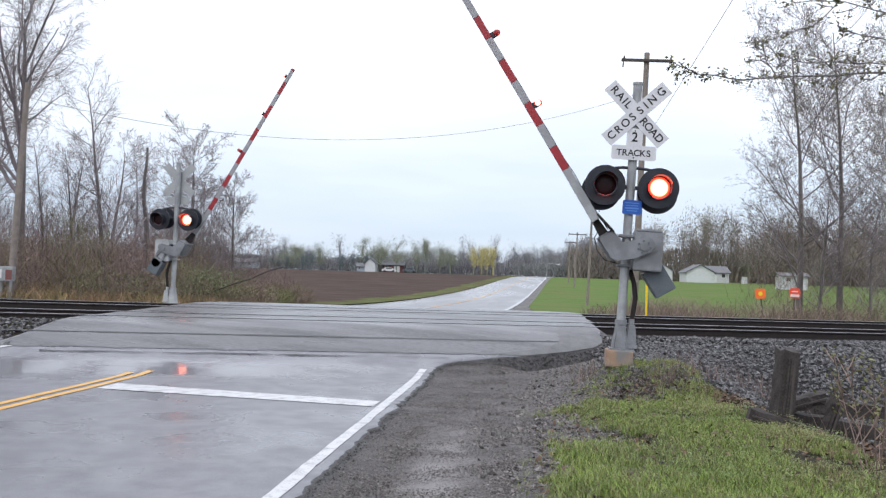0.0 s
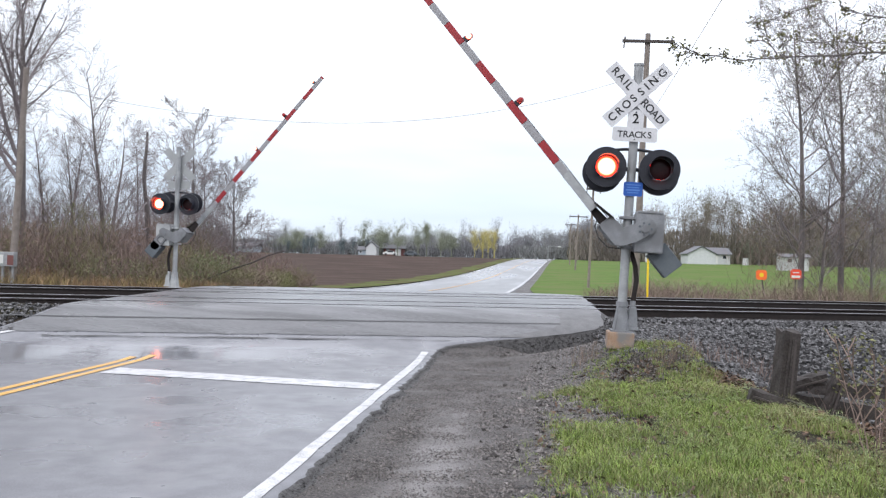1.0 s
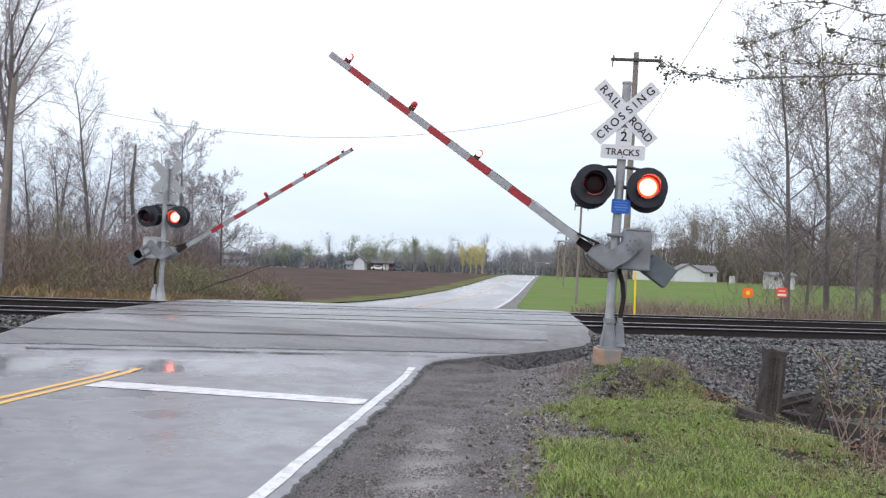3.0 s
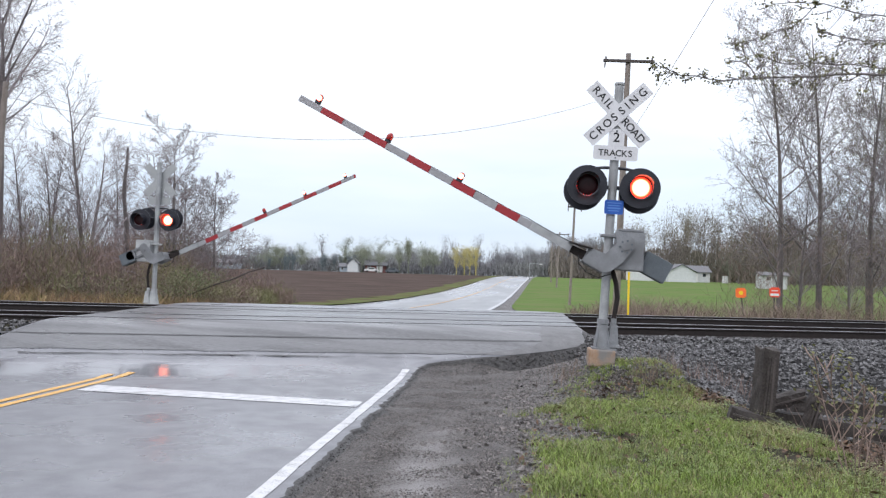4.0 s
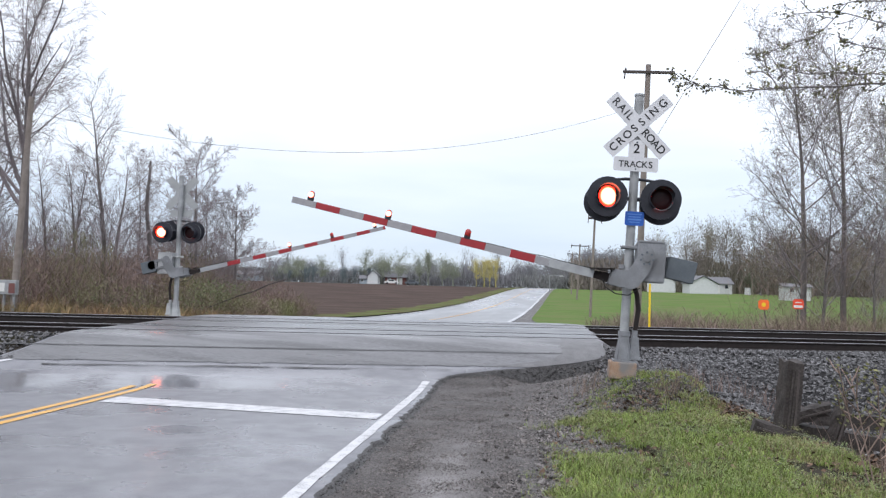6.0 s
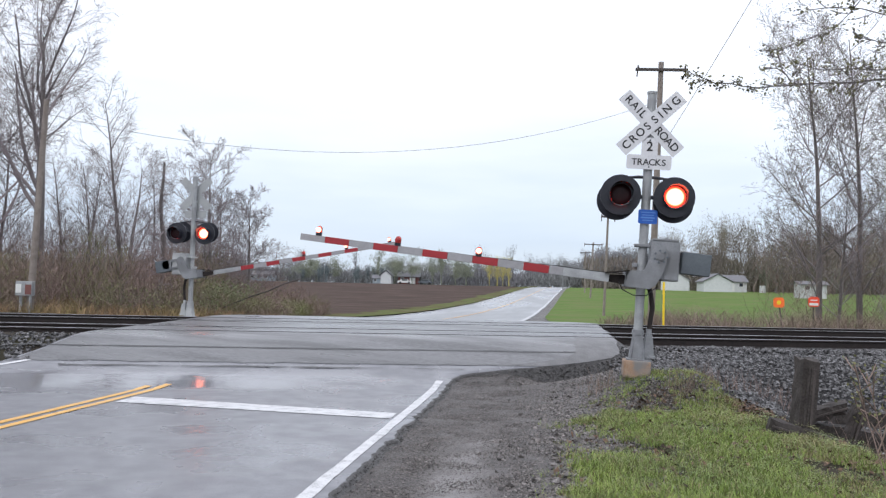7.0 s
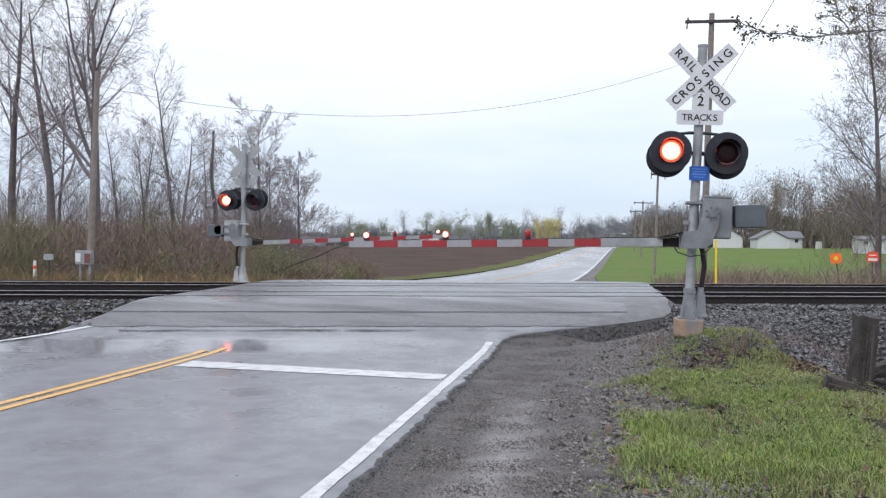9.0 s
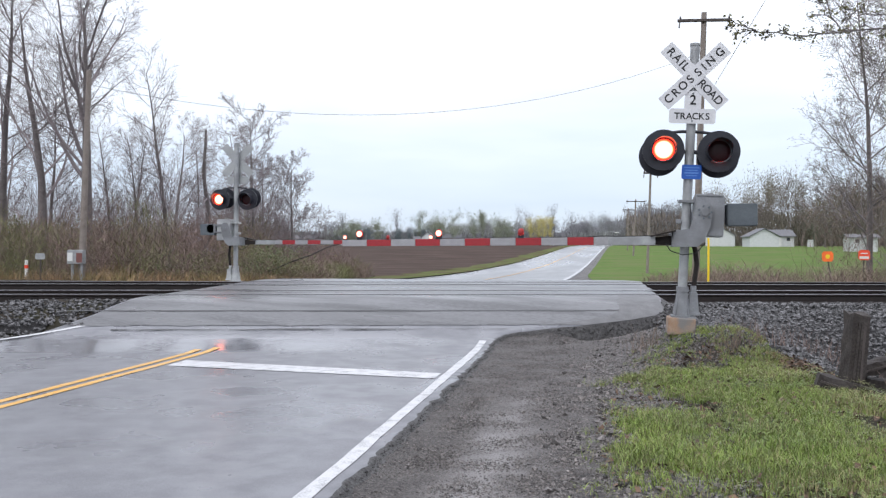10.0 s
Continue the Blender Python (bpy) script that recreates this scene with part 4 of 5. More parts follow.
# ---- small posts beside the tracks ----
def post_sign(name, base, h, w, sh, material, label, lean=0.0, bars=0, turn=0.0):
    th = empty(name, Matrix.Translation(base) @ pose(0, 0, 0, 0, lean, 0), label, "sign")
    part("post", box(B(), (0, 0, h / 2 - 0.1), (0.045, 0.04, h + 0.2), bev=0.006), M_POLED, th, "dark thin post")
    bm = box(B(), (0, 0, 0), (w, 0.012, sh))
    bmesh.ops.bevel(bm, geom=[e for e in bm.edges if abs((e.verts[0].co - e.verts[1].co).y) > 0.005], offset=min(w, sh) * 0.12, segments=2, affect="EDGES")
    p = part("face", bm, material, th)
    p.matrix_basis = pose(0, -0.035, h - sh / 2, 0, turn, 0)
    if bars == 1:
        bm = B()
        tube(bm, (0, -0.008, 0), (0, -0.011, 0), sh * 0.22, n=14)
        part("print_mark", bm, M_YELPOST, p)
    if bars == 2:
        part("print_bar", box(B(), (0, -0.009, -sh * 0.25), (w * 0.8, 0.004, sh * 0.24)), M_PALE, p)
        part("print_bar", box(B(), (0, -0.009, sh * 0.16), (w * 0.6, 0.004, sh * 0.1)), M_PALE, p)


post_sign("warning_sign", (7.85, 30, 0.1), 1.34, 0.36, 0.34, M_ORANGE, "small round-cornered orange sign on a leaning post", -9, 1, 8)
post_sign("warning_sign", (8.8, 30, 0.1), 1.38, 0.36, 0.34, M_REDSIGN, "small orange-red sign with pale print bars on a post", 0.5, 2)
post_sign("post_sign", (-19.76, 27, 0.2), 1.05, 0.4, 0.22, M_GALV, "small grey plate on a dark post", 0)
mk = empty("marker_post", Matrix.Translation((-20.34, 27, 0.2)), "short white and red marker post", "marker post")
part("post", tube(B(), (0, 0, -0.1), (0, 0, 0.5), 0.06, n=12), M_PALE, mk)
part("band", tube(B(), (0, 0, 0.5), (0, 0, 0.62), 0.066, n=12), M_REDSIGN, mk, "red band")
part("cap", tube(B(), (0, 0, 0.62), (0, 0, 0.8), 0.06, 0.05, n=12), M_PALE, mk)
ym = empty("marker_post", Matrix.Translation((3.05, 24, 0.3)), "tall thin yellow pipeline marker post", "marker post")
part("post", box(B(), (0, 0, 0.75), (0.055, 0.055, 1.5), bev=0.01), M_YELPOST, ym)
part("foot", box(B(), (0, 0, 0.12), (0.04, 0.04, 0.3)), M_PALE, ym, "pale lower end")

# ---- old timbers piled beside the bank ----
def timber(m, length, wide, high, label, split=0):
    th = empty("old_tie", m, label, "railroad tie", "discarded railroad ties")
    rnd = random.Random(round(length * 1000))
    bm = B()
    k = 7
    prev = None
    for i in range(k + 1):
        z = length * i / k
        j = 0.012
        ring = [bm.verts.new((sx * wide / 2 + rnd.uniform(-j, j), sy * high / 2 + rnd.uniform(-j, j), z + (rnd.uniform(-0.04, 0.03) if i == k else 0))) for sx, sy in ((-1, -1), (0, -1.05), (1, -1), (1.03, 0), (1, 1), (0, 1), (-1, 1), (-1.03, 0))]
        if prev:
            for q in range(8):
                bm.faces.new((prev[q], prev[(q + 1) % 8], ring[(q + 1) % 8], ring[q]))
        else:
            bm.faces.new(ring[::-1])
        prev = ring
    bm.faces.new(prev)
    part("beam", bm, M_TIE, th)
    for q in range(split):
        x = -wide * 0.3 + wide * 0.6 * (q + 0.5) / split
        part("splinter", box(B(), (x, -high / 2 - 0.008, length * 0.48), (wide * 0.16, 0.03, length * 0.88), pose(0, 0, 0, 0, rnd.uniform(-1, 1), 0)), M_POLED if q == split - 1 else M_TIE, th, "grey split face")


timber(pose(2.5, 9.0, -0.15, 0, 5.5, 14), 1.0, 0.17, 0.18, "upright stub of a black weathered railroad tie", 3)
timber(pose(2.18, 8.9, 0.2, 0, 106, -8), 0.75, 0.13, 0.2, "fallen dark railroad tie lying in the grass", 1)
timber(pose(2.66, 9.25, 0.24, 0, 74, 10), 0.42, 0.12, 0.2, "short grey broken railroad tie end", 1)
timber(pose(2.98, 9.0, 0.0, 0, 17, 0), 0.44, 0.13, 0.12, "leaning broken piece of a weathered tie", 2)
timber(pose(2.7, 9.35, 0.1, 0, 95, -12), 1.3, 0.15, 0.2, "fallen dark railroad tie in the hollow", 0)
timber(pose(3.1, 9.9, 0.16, 0, 92, 6), 1.6, 0.14, 0.2, "long dark railroad tie lying by the ballast", 0)

# ---- distant buildings ----
def gable(name, m, w, d, h, roof_h, wall, label, category="house", windows=(), doors=()):
    """Walls, a pitched roof and openings; the ridge runs along x."""
    th = empty(name, m, label, category)
    part("wall", box(B(), (0, 0, h / 2 - 0.4), (w, d, h + 0.8)), wall, th)
    for sx in (-w / 2, w / 2):
        bm = B()
        vs = [bm.verts.new((sx, y, z)) for y, z in ((-d / 2, h), (d / 2, h), (0, h + roof_h))]
        bm.faces.new(vs)
        part("gable_end", bm, wall, th)
    for sgn in (-1, 1):
        bm = B()
        a = [bm.verts.new((x, y, z)) for x, y, z in ((-w / 2 - 0.4, sgn * (d / 2 + 0.4), h - 0.15), (w / 2 + 0.4, sgn * (d / 2 + 0.4), h - 0.15), (w / 2 + 0.4, 0, h + roof_h + 0.1), (-w / 2 - 0.4, 0, h + roof_h + 0.1))]
        f = bm.faces.new(a)
        r = bmesh.ops.extrude_face_region(bm, geom=[f])
        bmesh.ops.translate(bm, vec=(0, 0, 0.16), verts=[v for v in r["geom"] if isinstance(v, bmesh.types.BMVert)])
        part("roof", bm, M_ROOF, th, "grey shingle roof slope")
    for x, z, ww, wh in windows:
        wd = part("window", box(B(), (x, -d / 2 - 0.03, z), (ww + 0.2, 0.06, wh + 0.2)), M_PALE, th, "white framed window")
        part("pane", box(B(), (x, -d / 2 - 0.07, z), (ww, 0.04, wh)), M_GLASS, wd)
    for x, ww, wh in doors:
        part("door", box(B(), (x, -d / 2 - 0.04, wh / 2), (ww, 0.08, wh)), M_PALE, th, "pale door")
    return th


def turned(x, y, rz, z=None):
    return pose(x, y, far_z(y) if z is None else z, 0, 0, rz)


gable("farm_shed", turned(40.1, 203, 4), 7.4, 7, 2.4, 1.3, M_SIDING, "long low white farm shed with grey roof", "shed", [(-2, 1.7, 0.8, 0.8), (2.4, 1.7, 0.8, 0.8)], [(0.4, 1.0, 2.1)])
gable("farm_shed", turned(36.4, 198, 92), 8, 6.2, 2.3, 1.6, M_SIDING, "white farm shed with a pale gable front", "shed", [], [(0, 2.6, 2.4)])
gable("farm_house", turned(29.2, 208, 80), 7, 6.5, 2.6, 1.9, M_SIDING, "small white farmhouse behind a bare tree", "house", [(-1.6, 1.7, 0.9, 1.2), (1.6, 1.7, 0.9, 1.2)])
gable("trailer_home", turned(43.5, 150, 3, 1.5), 4.4, 3, 2.0, 0.3, M_SIDING, "small white trailer beyond the meadow", "trailer", [(-1.0, 1.4, 0.7, 0.6), (1.0, 1.4, 0.7, 0.6)])
tank = empty("fuel_tank", turned(46.6, 196, 0), "small white upright tank beside the shed", "tank")
part("drum", tube(B(), (0, 0, -0.2), (0, 0, 1.6), 0.7, 0.6, n=14), M_SIDING, tank)
gable("farm_house", turned(-50.6, 250, 93), 4.8, 3.2, 2.4, 1.5, M_SIDING, "white gabled farmhouse among distant trees", "house")
gable("farm_annex", turned(-53.4, 250, 2), 2.5, 3.4, 1.5, 0.8, M_HOUSEBLUE, "low blue-green annex beside the farmhouse", "house", [(-0.5, 0.9, 0.6, 0.6)])
gable("old_barn", turned(-45, 257, 8), 6.5, 5, 2.2, 1.8, M_REDBARN, "dull red barn behind the ploughed field", "barn", [(-2, 1.4, 0.8, 0.8)], [(1.2, 1.8, 1.9)])
gable("farm_shed", turned(-86, 238, 2), 7.5, 5, 1.7, 0.9, M_HOUSEBLUE, "long pale shed across the ploughed field", "shed", [(-2, 1.1, 0.9, 0.6), (2, 1.1, 0.9, 0.6)])


def car(m, paint, label):
    th = empty("parked_car", m, label, "car")
    bm = B()
    prism(bm, [(-2.1, 0.3), (2.1, 0.3), (2.15, 0.75), (1.3, 0.9), (0.8, 1.4), (-0.9, 1.42), (-1.5, 0.95), (-2.15, 0.85)], -0.85, 0.85)
    part("body", bm, paint, th)
    part("side_window", box(B(), (-0.05, -0.86, 1.12), (1.7, 0.03, 0.36)), M_GLASS, th)
    for x in (-1.3, 1.3):
        for y in (-0.8, 0.8):
            part("wheel", tube(B(), (x, y - 0.1, 0.32), (x, y + 0.1, 0.32), 0.33, n=14), M_RUBBER, th)


car(turned(-44, 244, 10), M_PALE, "white car parked by the red barn")
car(turned(-38, 246, -5), M_WEIGHT, "dark grey car parked by the farm")


# ---- bare trees ----
class Limbs:
    """Gathers tapered limbs as polylines; twig tips are kept for leaves."""

    def __init__(self, seed):
        self.rnd = random.Random(seed)
        self.trunk, self.twigs, self.tips = ([], []), ([], []), []

    def skin(self, store, pts, r0, r1, n):
        verts, faces = store
        k = len(pts) - 1
        base = len(verts)
        for i, p in enumerate(pts):
            d = (pts[min(i + 1, k)] - pts[max(i - 1, 0)]).normalized()
            a = d.cross(Vector((0.31, 0.95, 0.05))).normalized()
            b = d.cross(a)
            r = r0 + (r1 - r0) * i / k
            for q in range(n):
                t = 6.2832 * q / n
                verts.append(p + a * (r * math.cos(t)) + b * (r * math.sin(t)))
        for i in range(k):
            for q in range(n):
                a0, b0 = base + i * n + q, base + i * n + (q + 1) % n
                faces.append((a0, b0, b0 + n, a0 + n))

    def grow(self, p, d, length, r, level, plan):
        rnd = self.rnd
        segs, wob, up, kids, share, angle, first = plan[level]
        pts, dirs = [p.copy()], []
        for i in range(segs):
            d = (d + Vector((rnd.uniform(-wob, wob), rnd.uniform(-wob, wob), rnd.uniform(-wob, wob) + up))).normalized()
            p = p + d * (length / segs)
            pts.append(p.copy())
            dirs.append(d.copy())
        last = level == len(plan) - 1
        n = (9, 6, 4, 3, 3)[level]
        self.skin(self.trunk if level < 1 else self.twigs, pts, r, max(0.004, r * (0.1 if level == 0 and plan is not DEAD_PLAN else 0.3)), n)
        if last:
            self.tips.append((pts[-1], dirs[-1]))
            return
        for k in range(kids):
            u = first + (1 - first) * (k + rnd.random()) / kids
            i = min(segs - 1, int(u * segs))
            q = pts[i].lerp(pts[i + 1], u * segs - i)
            side = dirs[i].orthogonal().normalized()
            side.rotate(Matrix.Rotation(rnd.uniform(0, 6.2832), 3, dirs[i]))
            a = radians(rnd.uniform(angle * 0.7, angle * 1.3))
            nd = dirs[i] * math.cos(a) + side * math.sin(a)
            rr = max(0.0052, r * (1 - 0.7 * u) * (rnd.uniform(0.24, 0.4) if level == 0 and plan is not FORK_PLAN else rnd.uniform(0.32, 0.48)))
            self.grow(q, nd, length * share * rnd.uniform(0.65, 1.25) * (1.15 - 0.55 * u), rr, level + 1, plan)


def leaf_cards(tips, rnd, per, size, spread):
    """Small folded leaves round the twig tips."""
    verts, faces = [], []
    for p, d in tips:
        for _ in range(per):
            c = p + Vector((rnd.gauss(0, spread), rnd.gauss(0, spread), rnd.gauss(0, spread)))
            a = Vector((rnd.uniform(-1, 1), rnd.uniform(-1, 1), rnd.uniform(-1, 0.5))).normalized()
            b = a.orthogonal().normalized()
            b.rotate(Matrix.Rotation(rnd.uniform(0, 6.28), 3, a))
            s = size * rnd.uniform(0.6, 1.3)
            k = len(verts)
            verts += [c, c + a * s * 0.5 + b * s * 0.3, c + a * s, c + a * s * 0.5 - b * s * 0.3]
            faces += [(k, k + 1, k + 2), (k, k + 2, k + 3)]
    return verts, faces


OPEN_PLAN = [(10, 0.07, 0.03, 14, 0.42, 46, 0.3), (6, 0.16, 0.07, 8, 0.5, 42, 0.15), (5, 0.2, 0.05, 6, 0.52, 42, 0.15), (4, 0.25, 0.03, 6, 0.55, 40, 0.1), (2, 0.3, 0.0, 0, 0, 0, 0)]
FORK_PLAN = [(9, 0.03, 0.05, 16, 0.5, 32, 0.36), (7, 0.12, 0.08, 9, 0.45, 40, 0.15), (5, 0.2, 0.04, 7, 0.52, 45, 0.15), (4, 0.25, 0.02, 6, 0.55, 45, 0.1), (2, 0.3, -0.03, 0, 0, 0, 0)]
SLIM_PLAN = [(12, 0.05, 0.03, 30, 0.24, 50, 0.15), (5, 0.13, 0.09, 8, 0.5, 40, 0.12), (4, 0.15, 0.05, 6, 0.55, 40, 0.1), (2, 0.25, 0.0, 0, 0, 0, 0)]
DEAD_PLAN = [(11, 0.11, 0.02, 36, 0.13, 75, 0.25), (4, 0.3, -0.1, 8, 0.6, 50, 0.1), (3, 0.35, -0.1, 0, 0, 0, 0)]
LOW_PLAN = [(10, 0.04, 0.02, 23, 0.36, 52, 0.12), (6, 0.14, 0.10, 9, 0.45, 40, 0.15), (5, 0.2, 0.07, 7, 0.5, 42, 0.12), (3, 0.25, 0.03, 3, 0.6, 40, 0.2), (2, 0.3, 0.0, 0, 0, 0, 0)]


def tree(name, m, seed, plan, height, r, label, lean=(0, 0), leaves=None, group="trees by the railway"):
    limbs = Limbs(seed)
    limbs.grow(Vector((0, 0, -0.3)), Vector((lean[0], lean[1], 1)).normalized(), height, r, 0, plan)
    th = empty(name, m, label, "tree", group)
    raw("trunk", *limbs.trunk, M_BARK, th, smooth=True)
    raw("crown", *limbs.twigs, M_TWIG, th)
    if leaves:
        per, size, spread, material = leaves
        raw("leaves", *leaf_cards(limbs.tips, limbs.rnd, per, size, spread), material, th)
    return th


def at(x, y, rz=0, s=1.0):
    return pose(x, y, ground_z(x, y) - 0.05, 0, 0, rz) @ Matrix.Diagonal((s, s, s, 1))


big = tree("bare_tree", at(-21.3, 32), 11, FORK_PLAN, 12.0, 0.3, "tall bare tree forking high into steep limbs", (0.02, 0))
crooked = tree("bare_tree", at(-24.9, 34), 23, OPEN_PLAN, 12.5, 0.25, "bare grey tree with a crooked trunk", (-0.03, 0))
leaning = tree("bare_tree", at(-28.4, 36), 31, OPEN_PLAN, 14.5, 0.24, "bare tree leaning over the brush", (0.12, 0))
slim = tree("bare_tree", at(-18.0, 33), 44, SLIM_PLAN, 9.3, 0.12, "slim bare tree with short side branches")
dead = tree("dead_tree", at(-15.55, 31), 52, DEAD_PLAN, 6.5, 0.14, "broken dead trunk hung with bare vines", (0.03, 0))
young = tree("bare_tree", at(-14.5, 34), 63, LOW_PLAN, 7.2, 0.11, "young bare tree with fine upright twigs")
young2 = tree("bare_tree", at(-15.9, 35), 64, SLIM_PLAN, 7.0, 0.10, "young bare tree with fine upright twigs")
bush1 = tree("bare_tree", at(-13.7, 36.5), 66, LOW_PLAN, 5.6, 0.09, "wide young bare tree at the field edge")
rt1 = tree("budding_tree", at(9.9, 33), 71, LOW_PLAN, 11.2, 0.135, "dark-trunked tree just coming into bud", (0, 0), (2, 0.05, 0.09, M_LEAF))
rt2 = tree("budding_tree", at(11.55, 33.5), 82, LOW_PLAN, 11.8, 0.13, "tall tree just coming into bud", (-0.01, 0), (2, 0.05, 0.09, M_LEAF))
rnd = random.Random(5)
for src, x, y, rz, s in ((slim, -21.4, 36.5, 40, 0.78), (slim, -23.4, 39, 200, 0.85), 
                         (young, -17.0, 39, 200, 0.85), (slim, -29.5, 41, 120, 1.1), (slim, -22.2, 44, 80, 0.85), (slim, -25.6, 41, 20, 0.9), (young2, -17.9, 43, 100, 0.95)):
    copy_thing(src, at(x, y, rz, s))
for src, x, y, rz, s in ((rt1, 14.0, 35, 160, 1.0), (rt2, 16.2, 36, 20, 0.95), (rt1, 18.5, 35, 250, 1.0), (slim, 10.4, 32.4, 80, 0.6), (slim, 13.6, 32.0, 10, 0.7),
                         (young2, 11.9, 31.5, 140, 0.6), (rt2, 20.5, 38, 60, 1.0)):
    copy_thing(src, at(x, y, rz, s))
for i in range(9):
    src = (slim, young, young2, crooked, bush1)[i % 5]
    y = rnd.uniform(44, 90)
    x = -0.62 * y + rnd.uniform(-0.35, 0.1) * y * (1 if y < 60 else 0.7)
    copy_thing(src, at(x, y, rnd.uniform(0, 360), rnd.uniform(0.6, 0.95)))
for i in range(8):
    y = rnd.uniform(42, 80)
    x = 0.44 * y + rnd.uniform(-0.06, 0.22) * y
    copy_thing((slim, young, rt1, young2)[i % 4], at(x, y, rnd.uniform(0, 360), rnd.uniform(0.8, 1.1)))

# a maple off to the side reaches over the verge with leafing branches
maple = Limbs(91)
maple.skin(maple.trunk, [Vector((0, 0, -0.8)), Vector((0.05, 0, 1.5)), Vector((0.0, 0.05, 3.2)), Vector((-0.1, 0, 5.5)), Vector((0, 0, 8))], 0.24, 0.1, 10)
# each limb: points along it from the trunk's side outwards, and its thickness
MAPLE_LIMBS = [
    (((0, 0, 3.5), (-1.9, -0.1, 3.7), (-3.37, -0.2, 3.74), (-3.9, -0.2, 3.71), (-4.34, -0.2, 3.69), (-4.75, -0.2, 3.68), (-5.0, -0.2, 3.73), (-5.21, -0.2, 3.81)), 0.02),
    (((-4.32, -0.2, 3.7), (-4.42, -0.22, 3.84), (-4.47, -0.24, 4.02)), 0.006),
    (((0, 0, 3.5), (-2.0, 0, 3.75), (-3.37, -0.2, 3.81), (-3.85, -0.2, 3.85), (-4.1, -0.2, 3.84), (-4.3, -0.2, 3.9)), 0.011),
    (((0, 0, 4.4), (-2.4, -0.1, 4.6), (-3.71, -0.2, 4.49), (-3.83, -0.2, 4.34), (-4.0, -0.2, 4.18), (-4.27, -0.2, 4.1)), 0.011),
    (((0, 0, 3.9), (-2.0, -0.1, 4.0), (-3.37, -0.2, 4.06), (-3.56, -0.2, 4.08), (-3.75, -0.2, 4.13)), 0.01),
    (((0, 0, 4.0), (-1.9, -0.1, 4.2), (-3.37, -0.2, 4.3), (-3.73, -0.2, 4.4), (-4.18, -0.2, 4.39)), 0.013),
    (((0, 0, 4.5), (0.8, 0.8, 5.4), (2, 2, 7)), 0.05),
    (((0, 0, 4.8), (-0.4, -1.2, 6.0), (-1, -2.5, 7.2)), 0.05),
]
for pts, r in MAPLE_LIMBS:
    limb = []
    for a, b in zip(pts, pts[1:]):
        a, b = Vector(a), Vector(b)
        k = max(2, round((b - a).length / 0.13))
        limb += [a.lerp(b, i / k) + Vector((0, maple.rnd.uniform(-0.012, 0.012), maple.rnd.uniform(-0.012, 0.012))) for i in range(k)]
    limb.append(b)
    maple.skin(maple.twigs, limb, r, 0.004, 6)
    maple.tips.append((b, (b - a).normalized()))
    for i in range(len(limb) // 3, len(limb)):
        for _ in range((2 if r > 0.015 else 1) if limb[i].x < -2.9 and r < 0.03 else 0):
            side = Vector((-0.9 + maple.rnd.uniform(-0.3, 0.3), maple.rnd.uniform(-0.8, 0.8), maple.rnd.uniform(-0.7, 0.8))).normalized()
            maple.grow(limb[i], side, maple.rnd.uniform(0.05, 0.2), 0.0035, 1, [None, (4, 0.15, 0.02, 2, 0.5, 45, 0.3), (3, 0.2, 0.0, 0, 0, 0, 0)])
th = empty("maple_tree", pose(6.45, 8.1, -0.27), "maple beside the verge with small young leaves", "tree")
raw("trunk", *maple.trunk, M_BARK, th, smooth=True)
raw("crown", *maple.twigs, M_BARK, th)
raw("leaves", *leaf_cards(maple.tips, maple.rnd, 8, 0.034, 0.023), M_LEAF, th)

# sapling at the edge of the hollow
sap = Limbs(17)
for k in range(5):
    sap.grow(Vector((0.03 * k, 0.02 * k, -0.1)), Vector((-0.25 + 0.13 * k, 0.1, 1)).normalized(), 1.05 - 0.08 * k, 0.0045, 1, [None, (7, 0.09, 0.02, 8, 0.3, 45, 0.35), (3, 0.2, 0.05, 0, 0, 0, 0)])
th = empty("sapling", pose(2.5, 6.6, ground_z(2.5, 6.6)), "thin sapling with pale young leaves", "shrub")
raw("stem", *sap.twigs, M_TWIGR, th)
raw("leaves", *leaf_cards(sap.tips, sap.rnd, 7, 0.035, 0.04), M_BUD, th)


# ---- brush, woods, grass and stones ----
def twig_mass(name, spots, material, label, category, width, lean=0.35):
    """Thin upright slivers, each a bent two-sided twig."""
    verts, faces = [], []
    rnd = random.Random(len(spots))
    for x, y, z, h in spots:
        dx, dy = rnd.gauss(0, lean) * h, rnd.gauss(0, lean) * h
        w = width * rnd.uniform(0.6, 1.4)
        a = rnd.uniform(0, 3.14)
        ux, uy = math.cos(a) * w, math.sin(a) * w
        k = len(verts)
        verts += [(x - ux, y - uy, z), (x + ux, y + uy, z), (x + dx * 0.4 - ux * 0.7, y + dy * 0.4 - uy * 0.7, z + h * 0.55), (x + dx * 0.4 + ux * 0.7, y + dy * 0.4 + uy * 0.7, z + h * 0.55), (x + dx, y + dy, z + h)]
        faces += [(k, k + 1, k + 3, k + 2), (k + 2, k + 3, k + 4)]
    return tagged(raw(name, verts, faces, material), label, category, kind="stuff")


rnd = random.Random(8)
spots, dry, green = [], [], []
